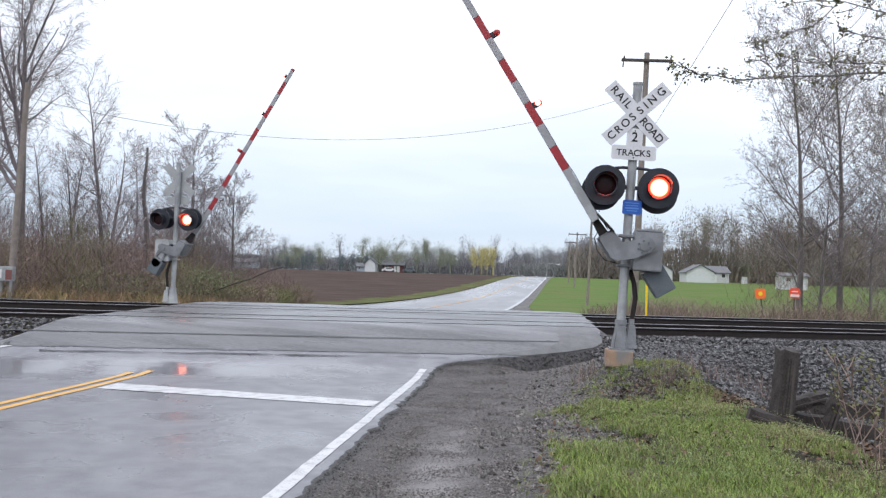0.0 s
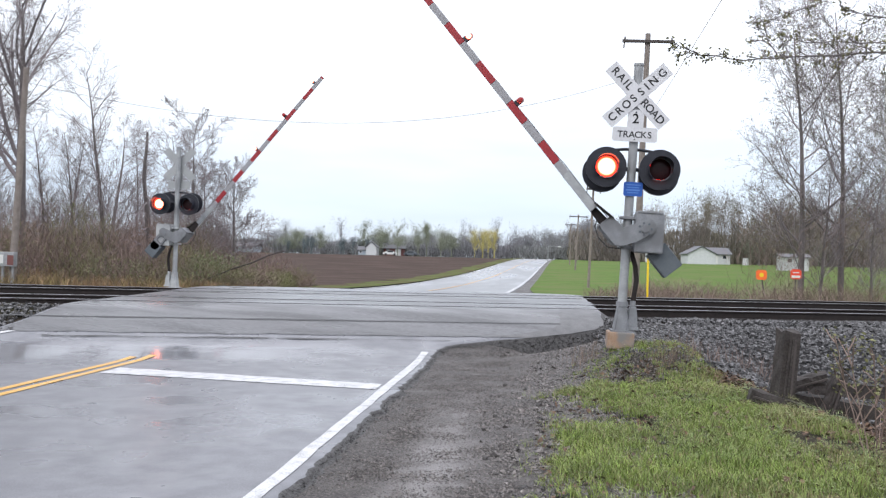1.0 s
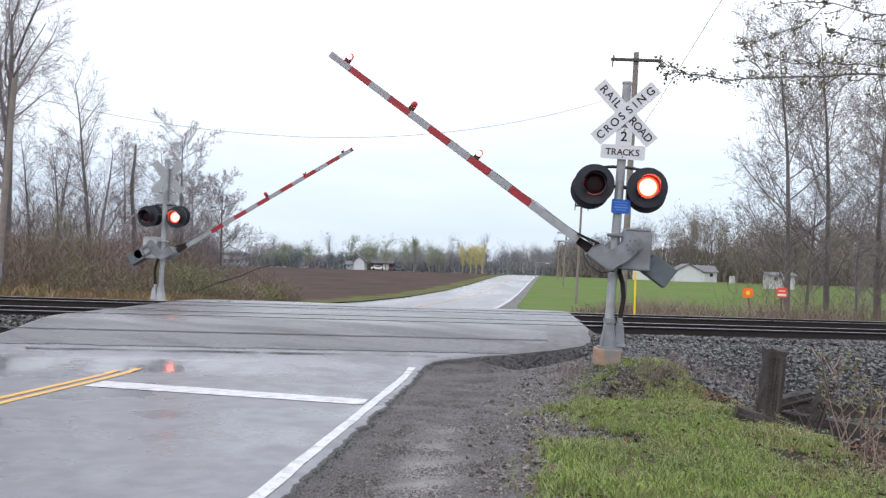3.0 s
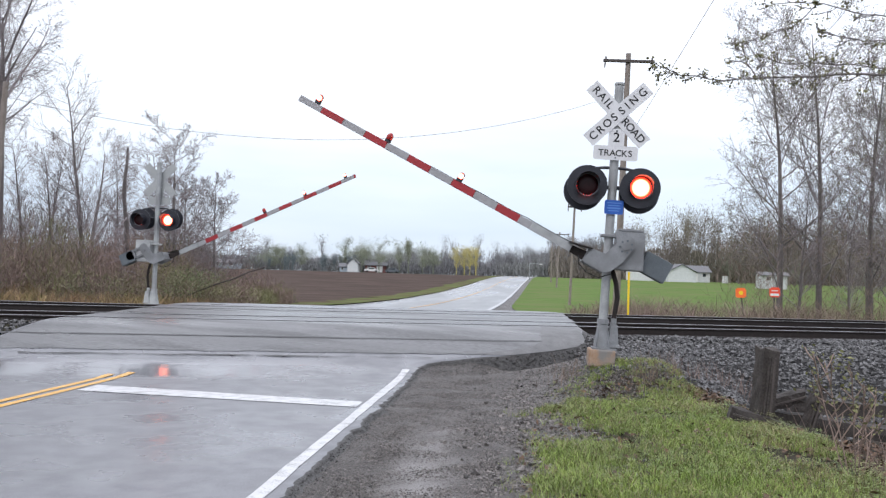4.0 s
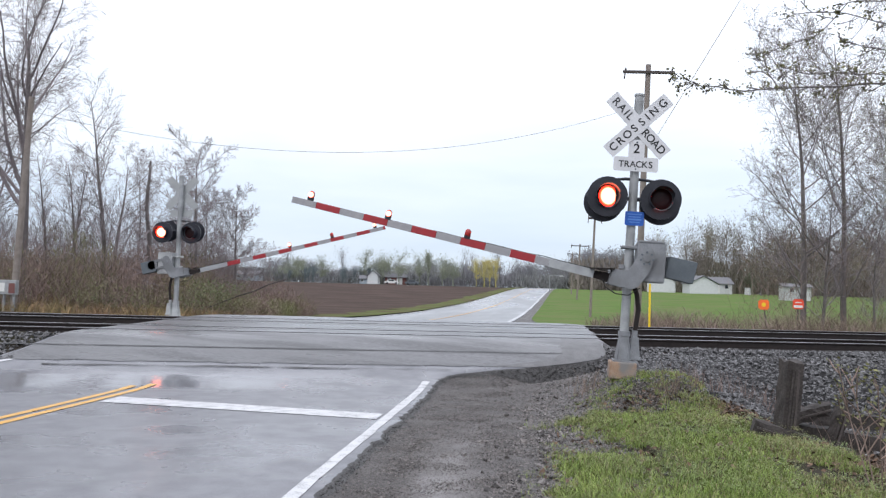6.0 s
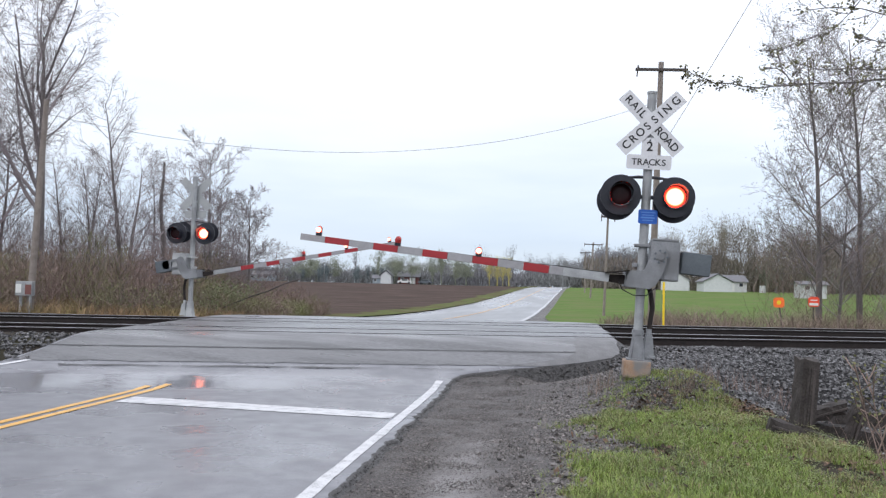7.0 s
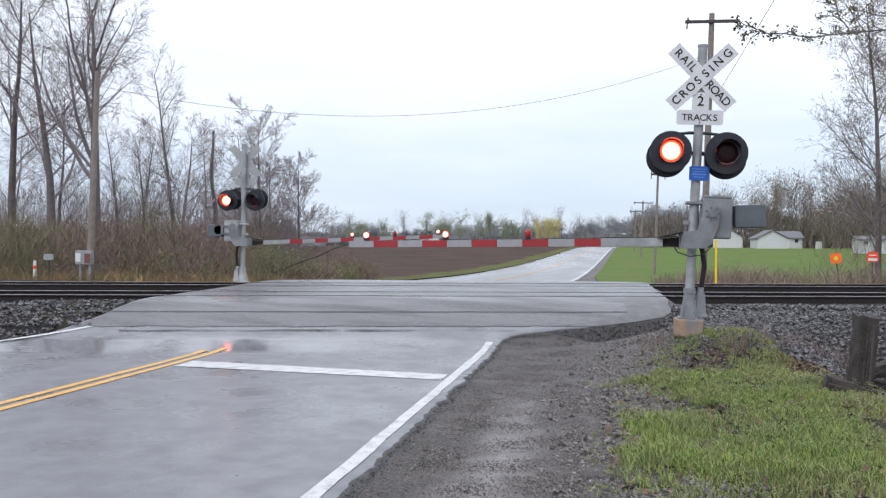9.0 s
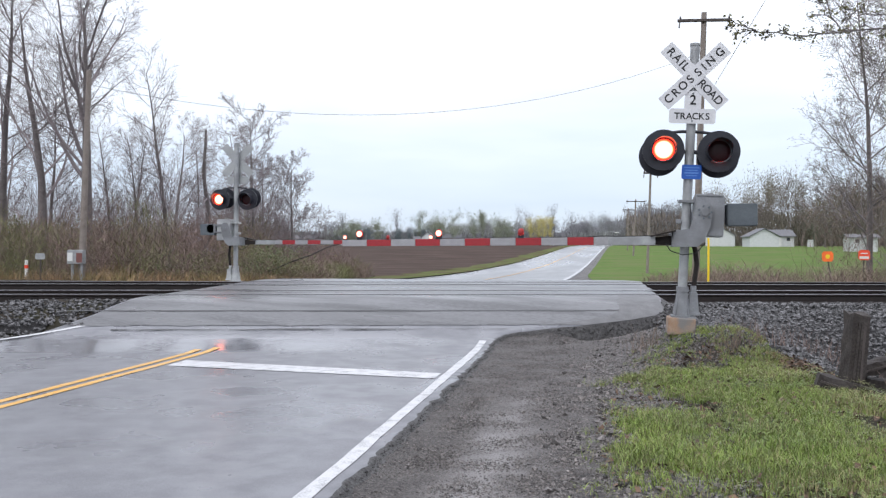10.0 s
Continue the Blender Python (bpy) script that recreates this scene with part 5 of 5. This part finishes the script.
for _ in range(110000):
    y = rnd.uniform(27.5, 40)
    x = rnd.uniform(-38, -9.6 - 0.1 * (y - 27))
    if across(x, y) < 24.5:
        continue
    top = 4.3 * (0.55 + 0.5 * noise.noise((x * 0.35, y * 0.35, 1.5))) + 0.9
    top *= 0.1 + 0.9 * ease(-9.0, -16.5, x)
    z0 = ground_z(x, y)
    zz = rnd.random() ** 1.25 * top * 0.75
    (dry if noise.noise((x * 0.5, 7.3, y * 0.3)) > 0.2 and zz < 0.5 else green if noise.noise((x * 0.4, 2.2, y * 0.4)) + 0.45 * ease(-13.5, -10.5, x) > 0.4 else spots).append((x, y, z0 + zz, rnd.uniform(0.15, 0.55)))
twig_mass("brush", spots, M_TWIGR, "tangled brown leafless brush along the tracks", "brush", 0.006, 0.95)
twig_mass("brush", green, M_BUD, "brush with a haze of green buds", "brush", 0.007, 0.9)
for _ in range(7500):
    y = rnd.uniform(25.5, 29)
    x = rnd.uniform(-36, -7.6)
    if 23.6 < across(x, y) < 31:
        dry.append((x, y, ground_z(x, y), rnd.uniform(0.12, 0.5) * (0.4 + 0.6 * ease(-8, -12, x))))
twig_mass("dead_grass", dry, M_DRY, "dead orange-brown grass beside the tracks", "grass", 0.009, 0.7)
thicket = []
for _ in range(36000):
    y = rnd.uniform(38, 54)
    x = -0.38 * y - 26 * rnd.random()
    thicket.append((x, y, ground_z(x, y) + rnd.random() ** 1.3 * (4.6 + 1.6 * noise.noise((x * 0.3, y * 0.3, 6))), rnd.uniform(0.3, 1.0)))
twig_mass("thicket", thicket, M_TWIG, "dense grey-brown thicket under the bare trees", "brush", 0.008, 0.5)
tips = []
for cx, cy, top, count in ((-11.0, 28.2, 1.3, 110), (-10.2, 28.6, 0.9, 60), (-11.8, 28.0, 1.1, 70), (-13.6, 27.6, 0.9, 50), (-14.6, 27.9, 1.1, 45), (-15.6, 27.6, 0.8, 30), (-12.8, 28.6, 1.5, 60), (-18.6, 27.8, 1.6, 35), (-21.5, 28.0, 1.3, 25)):
    for _ in range(count):
        x, y = cx + rnd.gauss(0, 0.55), cy + rnd.gauss(0, 0.3)
        tips.append((Vector((x, y, ground_z(x, y) + top * rnd.random() ** 0.8)), None))
tagged(raw("green_bushes", *leaf_cards(tips, rnd, 14, 0.06, 0.13), M_BUSH), "low bushes coming into fresh green leaf", "bushes", kind="stuff")
spots = []
for _ in range(16000):
    y = rnd.uniform(24, 32)
    x = rnd.uniform(1.6, 26)
    if across(x, y) > 23.2 and noise.noise((x * 0.4, y * 0.4, 4)) > -0.15 - 0.3 * (x > 8):
        spots.append((x, y, ground_z(x, y) + 0.3 * rnd.random(), rnd.uniform(0.25, 0.75) * (0.5 + 0.5 * ease(1.5, 4, x))))
twig_mass("brush", spots, M_TWIGR, "low reddish-brown brush beside the tracks", "brush", 0.006, 0.7)
spots = []
for _ in range(8000):
    y = rnd.uniform(31, 40)
    x = rnd.uniform(8.5, 30)
    spots.append((x, y, ground_z(x, y) + rnd.random() ** 1.6 * 4.2, rnd.uniform(0.4, 1.1)))
twig_mass("brush", spots, M_TWIGR, "brown thicket round the budding trees", "brush", 0.007, 0.9)


def far_wood(name, trees, material, label, width=0.1, dense=150, fan=0.5):
    """Distant trees: stem, rising limbs and fine slivers along them, in an uneven crown."""
    verts, faces = [], []
    rnd = random.Random(len(trees) * 7)

    def sliver(p, q, w):
        k = len(verts)
        a = rnd.uniform(0, 3.14)
        ux, uy = math.cos(a) * w, math.sin(a) * w * 0.5
        verts.extend([(p[0] - ux, p[1] - uy, p[2]), (p[0] + ux, p[1] + uy, p[2]), q])
        faces.append((k, k + 1, k + 2))

    for x, y, h, w in trees:
        z = far_z(y) - 0.3
        limbs = [((x, y, z), (x + rnd.gauss(0, 0.3), y, z + h * 0.97), 0.2)]
        for _ in range(11):
            u = rnd.uniform(0.22, 0.72)
            reach = rnd.gauss(0, w * 0.75)
            limbs.append(((x + rnd.gauss(0, 0.1), y, z + h * u), (x + reach, y + rnd.gauss(0, w * 0.5), z + h * min(1.0, u + fan * rnd.uniform(0.35, 1.0) * (1 - 0.25 * abs(reach) / w))), 0.085))
        for p, q, t in limbs:
            sliver(p, q, t)
        for _ in range(dense):
            p, q, t = rnd.choice(limbs)
            u = rnd.random() ** 0.7
            c = [p[i] + (q[i] - p[i]) * u for i in range(3)]
            if t > 0.1 and u < 0.3:
                continue
            g = 0.36 * w * (0.45 + u * 0.8)
            g *= 1.25
            c = (c[0] + rnd.uniform(-g, g), c[1] + rnd.uniform(-g, g), c[2] + rnd.uniform(-g, g * 0.6))
            l = rnd.uniform(0.3, 0.8)
            sliver(c, (c[0] + rnd.gauss(0, 0.5) * l, c[1], c[2] + rnd.uniform(-0.2, 1.1) * l), width * rnd.uniform(0.5, 1.3))
    return tagged(raw(name, verts, faces, material), label, "trees", kind="stuff")


def wood_row(n, x0, x1, y0, y1, h0, h1, w=2.6):
    return [(rnd.uniform(x0, x1), rnd.uniform(y0, y1), rnd.uniform(h0, h1), w * rnd.uniform(0.7, 1.4)) for _ in range(n)]


# the haze lies in the far materials' colours, not in the air
far_wood("distant_woods", wood_row(120, -330, -14, 262, 305, 5.5, 9.5) + wood_row(50, -60, 14, 266, 310, 6, 9.5) + wood_row(30, 0, 40, 280, 320, 8, 11.5), M_FARWOOD, "line of bare distant woods, haze painted into their grey-brown", 0.09, 1400)
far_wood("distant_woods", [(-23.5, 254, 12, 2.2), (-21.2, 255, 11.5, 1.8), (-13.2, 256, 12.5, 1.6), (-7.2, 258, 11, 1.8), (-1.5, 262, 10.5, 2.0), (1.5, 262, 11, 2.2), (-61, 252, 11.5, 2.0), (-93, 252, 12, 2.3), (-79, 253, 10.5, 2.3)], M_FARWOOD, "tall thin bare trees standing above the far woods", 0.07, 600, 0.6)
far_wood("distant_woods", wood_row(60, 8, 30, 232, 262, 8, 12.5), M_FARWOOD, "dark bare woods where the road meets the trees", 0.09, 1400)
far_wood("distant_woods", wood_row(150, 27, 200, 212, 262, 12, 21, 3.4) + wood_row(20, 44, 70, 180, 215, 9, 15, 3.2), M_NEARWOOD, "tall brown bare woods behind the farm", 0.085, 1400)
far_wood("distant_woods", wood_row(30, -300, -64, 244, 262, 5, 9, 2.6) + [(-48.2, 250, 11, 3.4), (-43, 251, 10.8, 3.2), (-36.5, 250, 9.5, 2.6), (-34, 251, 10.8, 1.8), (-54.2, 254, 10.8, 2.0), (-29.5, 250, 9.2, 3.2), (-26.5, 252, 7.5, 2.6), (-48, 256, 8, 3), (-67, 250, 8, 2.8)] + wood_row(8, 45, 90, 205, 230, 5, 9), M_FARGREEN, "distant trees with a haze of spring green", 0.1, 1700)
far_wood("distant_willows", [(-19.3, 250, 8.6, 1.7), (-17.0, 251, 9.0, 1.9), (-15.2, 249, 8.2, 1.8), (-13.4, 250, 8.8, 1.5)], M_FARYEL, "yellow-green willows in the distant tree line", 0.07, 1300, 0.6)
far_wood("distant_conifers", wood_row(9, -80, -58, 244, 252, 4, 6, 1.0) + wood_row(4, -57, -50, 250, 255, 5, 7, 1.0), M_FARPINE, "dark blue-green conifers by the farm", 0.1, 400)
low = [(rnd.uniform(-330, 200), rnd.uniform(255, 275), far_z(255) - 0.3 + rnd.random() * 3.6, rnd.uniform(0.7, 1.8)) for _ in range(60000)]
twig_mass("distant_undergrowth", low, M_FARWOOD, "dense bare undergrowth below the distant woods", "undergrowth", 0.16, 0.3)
low = [(rnd.uniform(8, 190), rnd.uniform(216, 250), far_z(230) - 0.3 + rnd.random() ** 1.3 * 8.0, rnd.uniform(0.7, 2)) for _ in range(34000)]
twig_mass("distant_undergrowth", low, M_NEARWOOD, "dense brown undergrowth behind the farm", "undergrowth", 0.15, 0.3)

# grass on the verge
def verge_sides(y):
    return 0.18 + 0.46 * ease(7.2, 10.4, y), 2.25 + 0.5 * ease(9.4, 8.2, y)


def blade_into(store, x, y, z, a, h, w, bend, twist):
    """One bent blade: a tapering strip and a tip."""
    vv, ff = store
    k = len(vv)
    ca, sa = math.cos(a), math.sin(a)
    ux, uy = math.cos(a + twist) * w, math.sin(a + twist) * w
    m, t = bend * 0.35, bend
    vv += [(x - ux, y - uy, z), (x + ux, y + uy, z), (x + ca * m - ux * 0.8, y + sa * m - uy * 0.8, z + h * 0.62), (x + ca * m + ux * 0.8, y + sa * m + uy * 0.8, z + h * 0.62), (x + ca * t, y + sa * t, z + h)]
    ff += [(k, k + 1, k + 3, k + 2), (k + 2, k + 3, k + 4)]


green, straw, weeds, litter = ([], []), ([], []), ([], []), ([], [])
rnd = random.Random(21)
for _ in range(52000):
    y = 3.4 + 9.2 * rnd.random() ** 1.25
    x = rnd.uniform(-0.6, 3.2)
    lo, hi = verge_sides(y)
    patch = noise.noise((x * 1.1, y * 1.1, 3.1)) + 0.5 * noise.noise((x * 3.4, y * 3.4, 1))
    if x > hi + 0.12 * patch or y > 12.4:
        continue
    inside = ease(lo - 0.15, lo + 0.55, x + 0.25 * patch)
    cover = inside * (1.0 - 0.75 * ease(9.9, 11.3, y)) * (0.56 + 1.15 * patch) + (0.6 if patch > 0.5 else 0) * ease(lo - 0.75, lo - 0.1, x)
    if rnd.random() > cover + 0.015 * (x > lo - 0.3):
        continue
    z = ground_z(x, y) + 0.002
    brown = noise.noise((x * 1.1, y * 0.9, 9)) + 0.45 * ease(8.8, 11, y) * ease(1.0, 2.0, x) + 0.35 * ease(1.7, 2.4, x) > 0.52 + rnd.uniform(-0.3, 0.3)
    big = rnd.uniform(0.6, 1.3) * (1 + 0.5 * patch)
    for _ in range(rnd.randint(5, 11)):
        store = straw if (brown and rnd.random() < 0.45) or rnd.random() < 0.15 else green
        a = rnd.uniform(0, 6.2832)
        h = rnd.uniform(0.025, 0.075) * big
        blade_into(store, x + rnd.gauss(0, 0.022), y + rnd.gauss(0, 0.022), z, a, h, rnd.uniform(0.0015, 0.0031), h * rnd.uniform(0.15, 1.0), rnd.uniform(0.8, 2.3))
# low broad-leaved weeds thicken towards the hollow and round the signal's foot
for _ in range(9000):
    y = 4.5 + 7.6 * rnd.random()
    lo, hi = verge_sides(y)
    x = hi + 0.15 - 1.9 * rnd.random() ** 1.5 if rnd.random() < 0.86 else rnd.uniform(lo - 0.3, hi)
    if noise.noise((x * 2.2, y * 2.2, 5.5)) < -0.12 + 0.5 * ease(9.6, 10.6, y):
        continue
    tall = 0.05 + 0.1 * ease(hi - 1.1, hi, x) * (0.6 + 0.8 * noise.noise((x * 3, y * 3, 8)))
    zz = ground_z(x, y) + tall * rnd.random()
    for _ in range(5):
        a, s = rnd.uniform(0, 6.2832), rnd.uniform(0.006, 0.014)
        cx, cy, cz = x + rnd.gauss(0, 0.02), y + rnd.gauss(0, 0.02), zz + rnd.uniform(0, 0.025)
        dx, dy, dz = math.cos(a) * s, math.sin(a) * s, rnd.uniform(-0.3, 0.7) * s
        vv, ff = weeds
        k = len(vv)
        vv += [(cx, cy, cz), (cx + dx - dy * 0.5, cy + dy + dx * 0.5, cz + dz * 0.6), (cx + 2 * dx, cy + 2 * dy, cz + dz), (cx + dx + dy * 0.5, cy + dy - dx * 0.5, cz + dz * 0.6)]
        ff.append((k, k + 1, k + 2, k + 3))
# fallen leaves fill the hollow and blow about the verge
for _ in range(24000):
    y = rnd.uniform(4.5, 11.2)
    lo, hi = verge_sides(y)
    x = rnd.uniform(hi - 0.15, 6.0) if rnd.random() < 0.9 else rnd.uniform(lo - 0.2, hi)
    if across(x, y) > 10.6 and x > 2.5:
        continue
    a, s = rnd.uniform(0, 6.2832), rnd.uniform(0.012, 0.034)
    z = ground_z(x, y) + rnd.uniform(0.0, 0.05)
    dx, dy, tilt, roll = math.cos(a) * s, math.sin(a) * s, rnd.gauss(0, 0.4) * s, rnd.gauss(0, 0.4) * s
    vv, ff = litter
    k = len(vv)
    vv += [(x, y, z), (x + dx - dy * 0.55, y + dy + dx * 0.55, z + tilt * 0.5 + roll), (x + 2 * dx, y + 2 * dy, z + tilt), (x + dx + dy * 0.55, y + dy - dx * 0.55, z + tilt * 0.5 - roll)]
    ff += [(k, k + 1, k + 2), (k, k + 2, k + 3)]
tagged(raw("verge_grass", *green, M_GRASS), "short bright green spring grass in tufts on the verge", "grass", kind="stuff")
tagged(raw("dry_verge_grass", *straw, M_STRAW), "dead straw-coloured grass among the green", "grass", kind="stuff")
tagged(raw("low_weeds", *weeds, M_WEED), "low broad-leaved green weeds at the verge's edge", "weeds", kind="stuff")
tagged(raw("leaf_litter", *litter, M_LITTER), "wet brown fallen leaves in the hollow", "leaves", kind="stuff")
spots = []
for _ in range(900):
    x, y = rnd.uniform(2.9, 5.6), rnd.uniform(5.6, 9.8)
    spots.append((x, y, ground_z(x, y), rnd.uniform(0.12, 0.55)))
twig_mass("bramble_stalks", spots, M_TWIGR, "thin dead bramble stalks in the hollow", "weeds", 0.003, 0.6)


# loose stones
def stones(name, spots, material, label):
    verts, faces = [], []
    rnd = random.Random(len(spots) + 3)
    tri = [(0, 2, 4), (2, 1, 4), (1, 3, 4), (3, 0, 4), (2, 0, 5), (1, 2, 5), (3, 1, 5), (0, 3, 5)]
    for x, y, z, s in spots:
        q = Euler((rnd.uniform(0, 6), rnd.uniform(0, 6), rnd.uniform(0, 6))).to_matrix()
        k = len(verts)
        for v in ((1, 0, 0), (-1, 0, 0), (0, 1, 0), (0, -1, 0), (0, 0, 1), (0, 0, -1)):
            p = q @ (Vector(v) * s * rnd.uniform(0.55, 1.15) + Vector((rnd.uniform(-0.35, 0.35) * s, rnd.uniform(-0.35, 0.35) * s, rnd.uniform(-0.3, 0.3) * s)))
            verts.append((x + p.x, y + p.y, z + p.z * 0.8))
        faces += [(a + k, b + k, c + k) for a, b, c in tri]
    return tagged(raw(name, verts, faces, material), label, "stones", kind="stuff")


spots = []
for _ in range(46000):
    s = 0.8 + 15 * rnd.random() ** 1.2 if rnd.random() < 0.68 else rnd.uniform(-17, -4.4)
    n = rnd.uniform(9.9, 15.1)
    p = track(s, n)
    if ((-8.6 if p.y < 12 else -8.05) < p.x < 0.95) or (p.x < 2.4 and n < 11.0 and p.x > 0) or p.x < -22:
        continue
    thin = ease(11.4, 10.2, n + 0.6 * noise.noise((p.x, p.y, 2)))
    if rnd.random() < thin * 0.85:
        continue
    spots.append((p.x, p.y, (max(ground_z(p.x, p.y), -0.6) if n < 13.6 else max(ground_z(p.x, p.y), 0.24 + 0.23 * ease(13.6, 14.8, n))) + rnd.uniform(0, 0.03), rnd.uniform(0.022, 0.05)))
stones("ballast_stones", spots, M_STONE, "angular grey ballast stones on the railway bank")
spots = []
for _ in range(76000):
    y = 3.8 + 11 * rnd.random() ** 1.5
    u = rnd.random()
    x = shoulder_edge(u, y) + rnd.uniform(-0.05, 0.3)
    z = shoulder_z(x, y) + 0.012
    coarse = ease(-0.75, 0.2, x + 0.5 * noise.noise((x * 1.5, y * 0.8, 7)))
    if rnd.random() < 0.1 + 0.34 * coarse:
        spots.append((x, y, z, rnd.uniform(0.008, 0.013 + 0.012 * coarse)))
    elif x > -1.3 or rnd.random() < 0.5:
        spots.append((x, y, z, rnd.uniform(0.004, 0.011)))
for _ in range(260):
    y = 4 + 8.4 * rnd.random()
    x = rnd.gauss(0.15, 0.3)
    spots.append((x, y, ground_z(x, y) + 0.02, rnd.uniform(0.022, 0.042)))
for _ in range(5200):
    x, y = rnd.uniform(0.3, 2.5), rnd.uniform(9.8, 12.4)
    if noise.noise((x * 1.6, y * 1.6, 12)) > -0.25 - 0.5 * ease(10.6, 11.6, y):
        spots.append((x, y, ground_z(x, y) + 0.004, rnd.uniform(0.006, 0.02)))
stones("shoulder_stones", spots, M_PEBBLE, "loose wet brown-grey gravel on the shoulder")
spots = []
for _ in range(1500):
    y = 3.6 + 9.6 * rnd.random() ** 1.3
    x = road_sides(y)[1] + abs(rnd.gauss(0, 0.05)) - 0.012
    spots.append((x, y, road_z(x, y) - 0.006, rnd.uniform(0.004, 0.012)))
for _ in range(1500):
    y = rnd.uniform(12.9, 15.6)
    x = road_sides(y)[1] + rnd.uniform(0.02, 0.6)
    spots.append((x, y, max(shoulder_z(x, y), road_z(x, y) - 0.5 * (x - road_sides(y)[1])) + 0.005, rnd.uniform(0.008, 0.028)))
stones("asphalt_crumbs", spots, M_CRUMB, "dark broken crumbs along the asphalt's ragged edge")

# ---- crossing surface ----
def along_track(name, n0, n1, s0, s1, material, label, lift, wob=0.0, step=0.35):
    """A strip on the road that runs with the rails."""
    r2 = random.Random(round(n0 * 100))
    verts, faces = [], []
    ss = steps((s0, s1, step))
    for s in ss:
        w0, w1 = (r2.uniform(-wob, wob), r2.uniform(-wob, wob)) if wob else (0, 0)
        for n in (n0 + w0, n1 + w1):
            p = track(s, n)
            verts.append((p.x, p.y, road_z(p.x, p.y) + lift))
    for i in range(len(ss) - 1):
        k = 2 * i
        faces.append((k, k + 2, k + 3, k + 1))
    return tagged(raw(name, verts, faces, material), label, "road surface", kind="structure")


# No groove is cut: flat dark strips paint its shade along each rail.
for n in RAILS:
    for d0, d1 in ((-0.11, -0.045), (0.045, 0.11)):
        along_track("flangeway_shade", n + d0, n + d1, -4.2 if n < 18 else -3.8, 4.7, M_CRACK_AND_SHADE, "flat dark strip painting the groove's shade beside the rail", 0.0225)
bands = [13.6, 13.8] + [14.0 + 0.2 * k for k in range(8)] + [15.7, 16.2, 16.95, 17.15, 18, 19, 19.85, 20.05, 20.7, 21.3, 21.5, 21.8, 22.2]
verts, faces, cols = [], [], 36
for n in bands:
    ends = []
    for side in (0, 1):
        s = -6.0 if side == 0 else 4.0
        for _ in range(12):
            y = s * SN + n * CS
            x = road_sides(y)[side] + (0.06 if side == 0 else 0.015)
            s = (x + n * SN) / CS
        ends.append(s)
    for k in range(cols + 1):
        p = track(ends[0] + (ends[1] - ends[0]) * k / cols, n + (0.07 * noise.noise((k * 0.7, 3, 0)) if n < 13.7 else 0))
        verts.append((p.x, p.y, road_z(p.x, p.y) + 0.019))
for j in range(len(bands) - 1):
    for k in range(cols):
        a = j * (cols + 1) + k
        faces.append((a, a + 1, a + cols + 2, a + cols + 1))
deck = raw("crossing_surface", verts, faces, M_PATCH, smooth=True)
deck.data.materials.append(M_MUD)
for i, poly in enumerate(deck.data.polygons):
    if i % cols > cols - 4 and i // cols < 11:
        poly.material_index = 1
tagged(deck, "dark streaked wet asphalt filling the crossing", "road surface", kind="structure")
along_track("tar_seam", 14.2, 14.245, -5.4, 3.95, M_CRACK_AND_SHADE, "dark ragged seam across the asphalt", 0.024, 0.016)
along_track("tar_seam", 13.40, 13.43, -4.4, 1.9, M_CRACK_AND_SHADE, "thin dark seam across the asphalt", 0.024, 0.022)

# a dead limb sticking out of the brush, and weed stalks round the signal's foot
bm = hose(B(), [(-11.6, 28.2, 0.6), (-10.6, 28.1, 1.0), (-9.9, 28, 1.22), (-9.3, 28, 1.5), (-8.75, 28, 1.66)], 0.026, 7)
tagged(part("fallen_branch", bm, M_POLED), "dead dark limb jutting out of the brush", "branch")
rnd = random.Random(77)
spots = []
for _ in range(420):
    x, y = rnd.choice(((1.9, 11.6), (2.3, 12.2), (1.6, 11.2), (2.9, 12.6), (0.7, 11.7), (3.4, 12.4)))
    x, y = x + rnd.gauss(0, 0.16), y + rnd.gauss(0, 0.16)
    spots.append((x, y, ground_z(x, y), rnd.uniform(0.08, 0.42)))
twig_mass("weed_stalks", spots, M_TWIGR, "dry reddish weed stalks among the ballast", "weeds", 0.003, 0.3)


def motions():
    for thing, rows in MOVING:
        walk(thing, rows)


motions()
